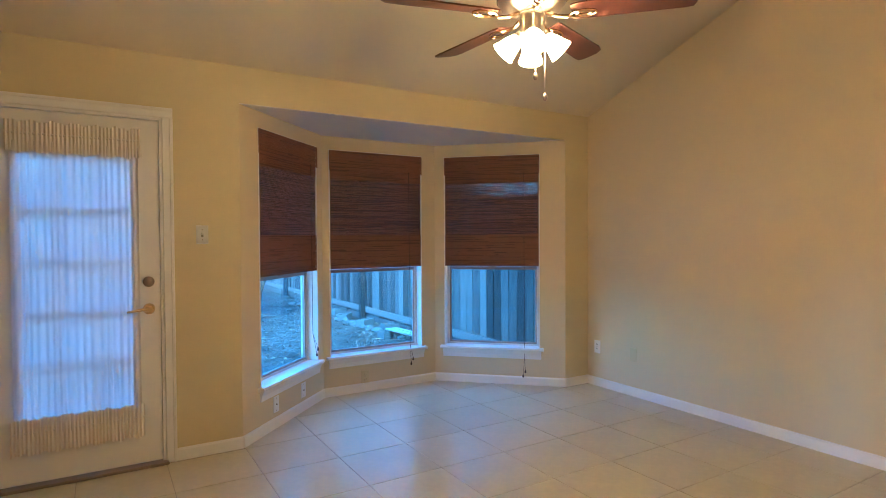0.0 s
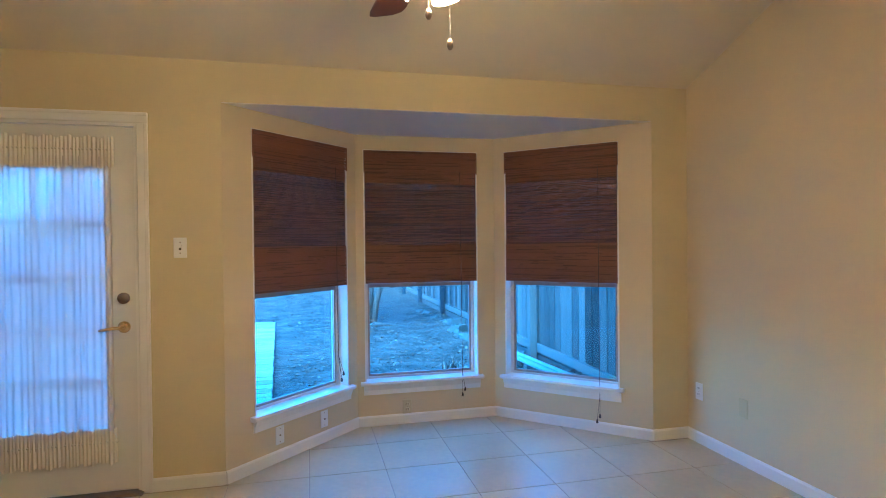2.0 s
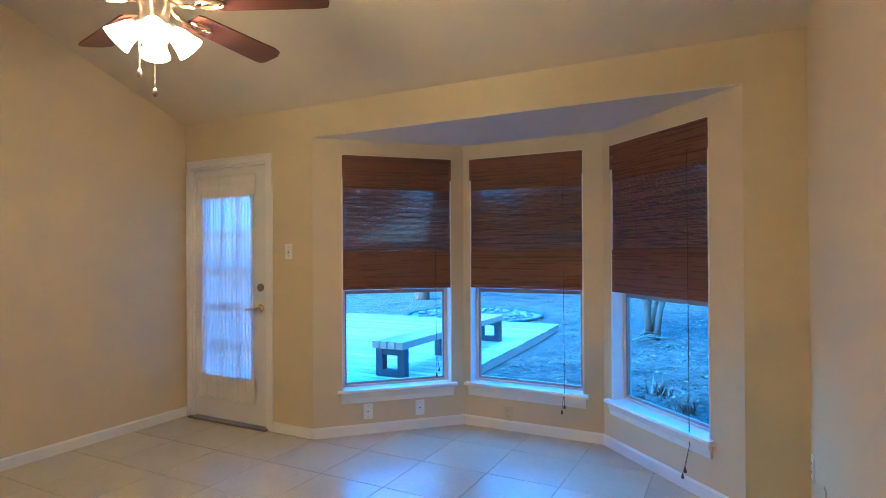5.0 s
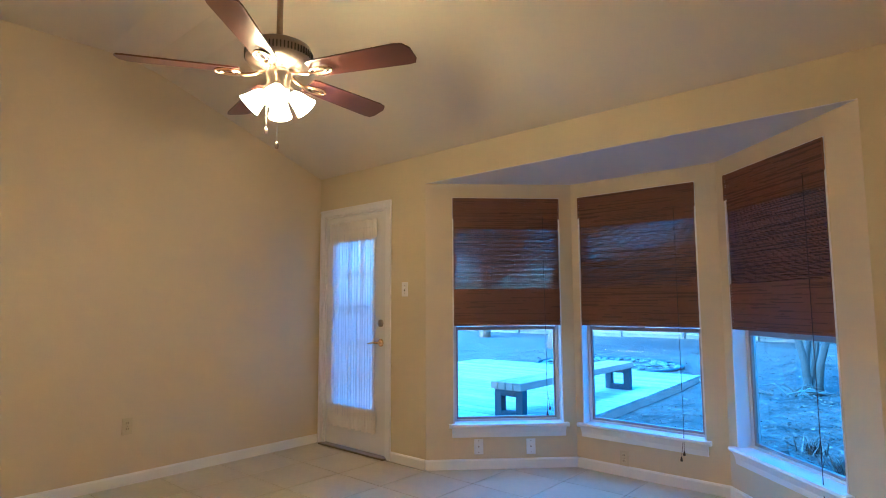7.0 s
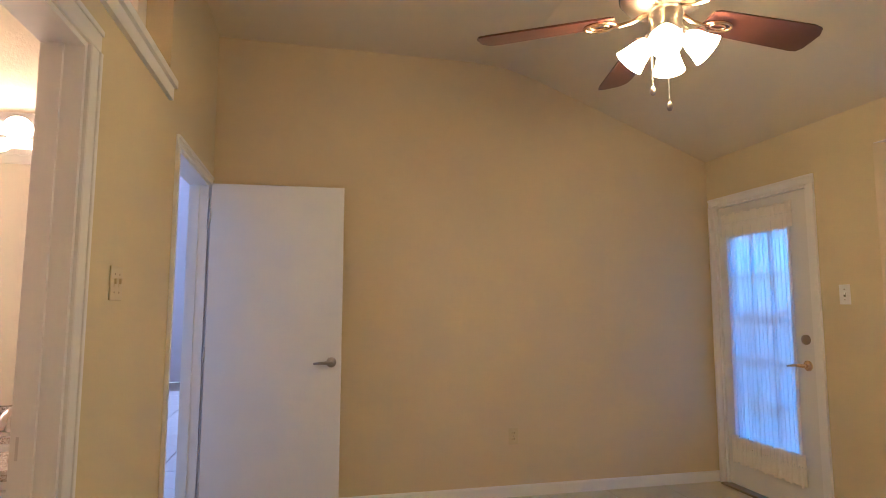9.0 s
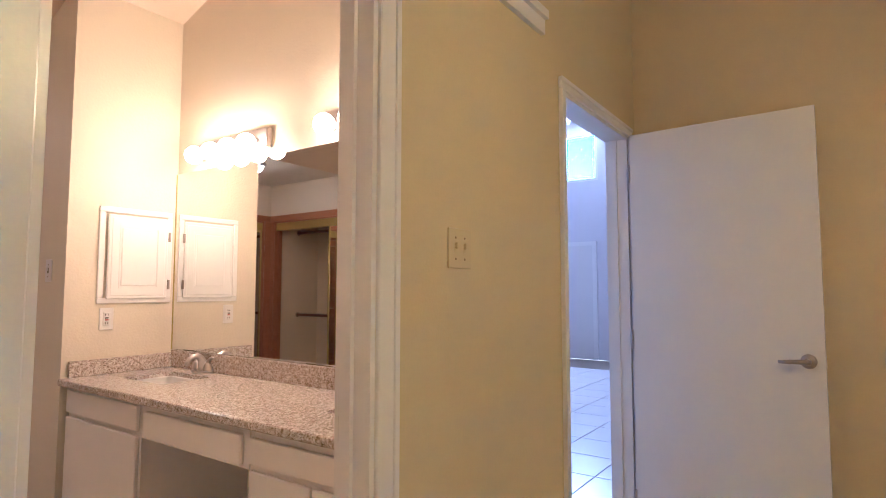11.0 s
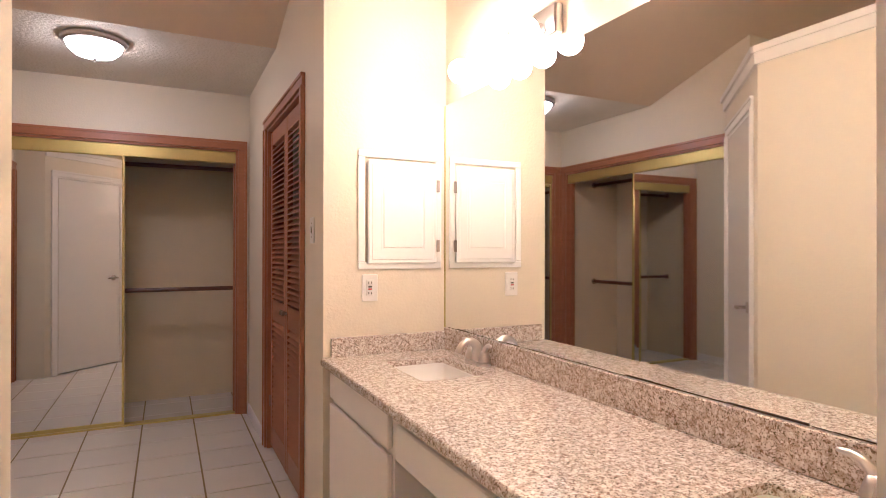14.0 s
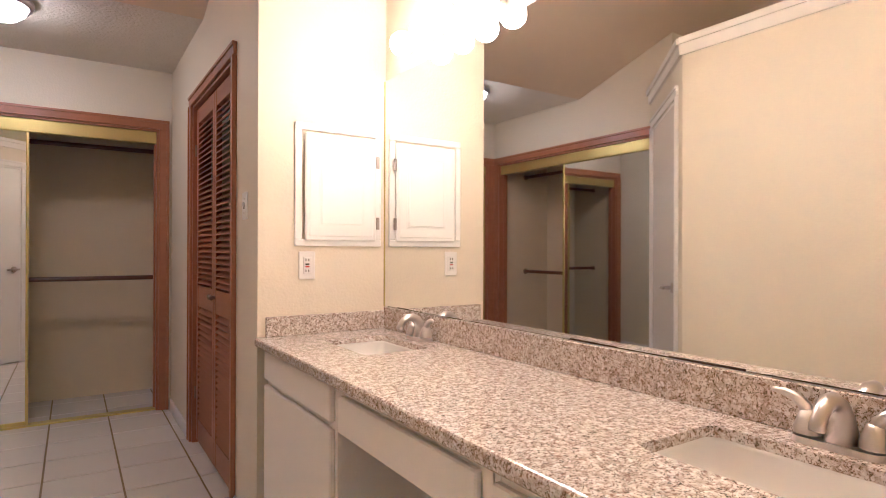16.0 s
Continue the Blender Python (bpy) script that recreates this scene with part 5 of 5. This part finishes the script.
# ---- trees ----
def tree(x, y, h, r, seed, label, leaves, spread, stems=1):
    rg = random.Random(seed)
    t = thing("tree", pose(x, y, ground_height(x, y) - 0.05), label, "tree", "trees")
    tips = []

    def limb(p, d, length, rad, depth, bm):
        pts, rads, q = [p], [rad], p
        for i in range(5):
            d = (d + Vector((rg.uniform(-1, 1), rg.uniform(-1, 1), rg.uniform(-0.4, 0.7))) * 0.16).normalized()
            q = q + d * (length / 5)
            pts.append(q)
            rads.append(rad * (1 - 0.13 * (i + 1)))
        tube(pts, rads, 9 if depth == 0 else 6, bm)
        if depth >= 2:
            tips.append(q)
            tips.append(pts[3])
            return
        for i in range(4 if depth == 0 else 3):
            a = rg.uniform(0, 6.28)
            nd = (d * 0.5 + Vector((math.cos(a), math.sin(a), rg.uniform(0.1, 0.7)))).normalized()
            limb(pts[rg.choice((3, 4, 5))], nd, length * rg.uniform(0.5, 0.75), rads[4] * 0.6, depth + 1, bm)
    for s in range(stems):
        bm = B()
        a = 6.28 * s / max(stems, 1) + 0.4
        off = Vector((math.cos(a), math.sin(a), 0)) * (r * 1.3 if stems > 1 else 0)
        limb(off, Vector((off.x * 0.8, off.y * 0.8, 1)).normalized(), h * 0.5, r, 0, bm)
        part("trunk", bm, BARK, t, "rough bark trunk with limbs", True)
    bm = B()
    for k in range(leaves):
        c = rg.choice(tips) + Vector((rg.gauss(0, spread), rg.gauss(0, spread), rg.gauss(0, spread * 0.7)))
        s = rg.uniform(0.05, 0.13)
        q = Euler((rg.uniform(0, 6.28), rg.uniform(0, 6.28), 0)).to_quaternion()
        bm.faces.new([bm.verts.new(c + q @ Vector((s * u, s * v * 0.55, 0))) for u, v in ((-1, 0), (0, -1), (1, 0), (0, 1))])
    tagged(part("crown", bm, FOLIAGE, t, "uneven crown of small green leaves"), kind="stuff")
    return t


tree(2.2, 10.3, 5.2, 0.06, 21, "multi-stem tree with pale peeling bark in the yard", 2600, 0.5, 5)
tree(-5.1, 15.5, 7.0, 0.24, 22, "broad shade tree at the back of the yard", 4200, 0.8)
tree(0.6, 19.5, 6.5, 0.2, 23, "broad shade tree at the back of the yard", 4200, 0.8)
tree(5.8, 14.5, 6.5, 0.22, 24, "shade tree beyond the fence", 3600, 0.8)
tree(-10.0, 18.5, 7.0, 0.24, 25, "broad shade tree at the back of the yard", 3600, 0.9)

for x, y, h, sd in ((-6.4, 23.6, 3.9, 31), (-3.2, 23.2, 4.3, 32), (0.2, 23.8, 3.8, 33), (3.0, 23.3, 4.2, 34), (5.9, 11.2, 3.8, 35), (6.4, 17.6, 4.2, 36), (5.6, 21.5, 4.0, 37)):
    tree(x, y, h, 0.08, sd, "low leafy tree rising behind the fence", 4200, 0.55, 3)

# stump, fallen branches and weeds
st = thing("tree_stump", pose(2.63, 5.72, ground_height(2.63, 5.72) - 0.02), "small cut tree stump in the earth", "stump")
part("stump_wood", lathe([(0.12, 0.0), (0.09, 0.05), (0.08, 0.17), (0.07, 0.2), (0.0, 0.205)], 14), BARK, st)
for i in range(11):
    x, y, a = 1.95 + rng.gauss(0, 0.15), 9.75 + rng.gauss(0, 0.2), rng.uniform(-0.6, 0.6) + (3.14 if i % 2 else 0)
    ln = rng.uniform(0.25, 0.6)
    b = thing("fallen_branch", pose(x, y, ground_height(x, y)), "bare fallen branch heaped by the tree", "branch", "fallen branches")
    part("stick", tube([(0, 0, 0.02), (ln * 0.4 * math.cos(a), ln * 0.4 * math.sin(a), rng.uniform(0.04, 0.2)), (ln * math.cos(a), ln * math.sin(a), rng.uniform(0.03, 0.12))], [0.015, 0.011, 0.005], 6), STONE if i % 3 == 0 else BARK, b)
for x, y in ((2.75, 6.5), (3.0, 6.0), (3.7, 5.9), (3.72, 5.3)):
    bm = B()
    for i in range(70):
        a, l = rng.uniform(0, 6.28), rng.uniform(0.08, 0.26)
        p = Vector((rng.gauss(0, 0.05), rng.gauss(0, 0.05), 0))
        q = p + Vector((math.cos(a) * l * 0.6, math.sin(a) * l * 0.6, l * 0.8))
        sd = Vector((-math.sin(a), math.cos(a), 0)) * 0.006
        bm.faces.new([bm.verts.new(c) for c in (p - sd, p + sd, q)])
    w_ = tagged(part("weed", bm, LEAF, None), "dry grassy weed clump on the earth", "weed", "weeds")
    w_.location = (x, y, ground_height(x, y))


# ---- floor tiles, last ----
def tiles(owner, name, material, x0, x1, y0, y1, px, py, ox, oy, gap, h, inside, m=None):
    mesh = None
    i0, i1 = math.floor((x0 - ox) / px), math.ceil((x1 - ox) / px)
    j0, j1 = math.floor((y0 - oy) / py), math.ceil((y1 - oy) / py)
    for i in range(i0, i1):
        for j in range(j0, j1):
            a, b = max(x0, ox + i * px + gap / 2), min(x1, ox + (i + 1) * px - gap / 2)
            c, d = max(y0, oy + j * py + gap / 2), min(y1, oy + (j + 1) * py - gap / 2)
            if b - a < 0.01 or d - c < 0.01 or not inside((a + b) / 2, (c + d) / 2):
                continue
            whole = abs(b - a - px + gap) < 1e-4 and abs(d - c - py + gap) < 1e-4
            if whole and mesh:
                me = mesh
            else:
                bm = bx(-(b - a) / 2, -(d - c) / 2, -h, (b - a) / 2, (d - c) / 2, 0, 0.0015)
                me = bpy.data.meshes.new(name)
                bm.to_mesh(me)
                bm.free()
                me.materials.append(material)
                if whole:
                    mesh = me
            ob = new(name, me)
            ob.location = ((a + b) / 2, (c + d) / 2, 0)
            ob.parent = owner


def in_bay(x, y):
    return y < NORTH + 0.1 or BAY[0][0] - 0.25 + (y - NORTH) < x < BAY[3][0] + 0.25 - (y - NORTH)


tiles(bpy.data.objects["floor_bedroom"], "tile", TILE, WEST, EAST, S_BACK, 4.53, 0.4525, 0.4545, 0.255, 0.485, 0.004, 0.006, in_bay)
tiles(bpy.data.objects["floor_bath"], "tile", BTILE, XM, 3.75, -5.19, S_BACK, 0.335, 0.335, 0.24, -4.365, 0.009, 0.006, lambda x, y: not (x < XW - 0.25 and y < YMC - 0.1) and not (x > XD + 0.1 and y > -1.7) and not (x > XD + 1.2 and y > -2.7))
tiles(bpy.data.objects["floor_hall"], "tile", BTILE, HX, 0.39, HY, S_BACK, 0.45, 0.45, 0.0, 0.0, 0.008, 0.006, lambda x, y: x > -6.5 and y > -3.2)
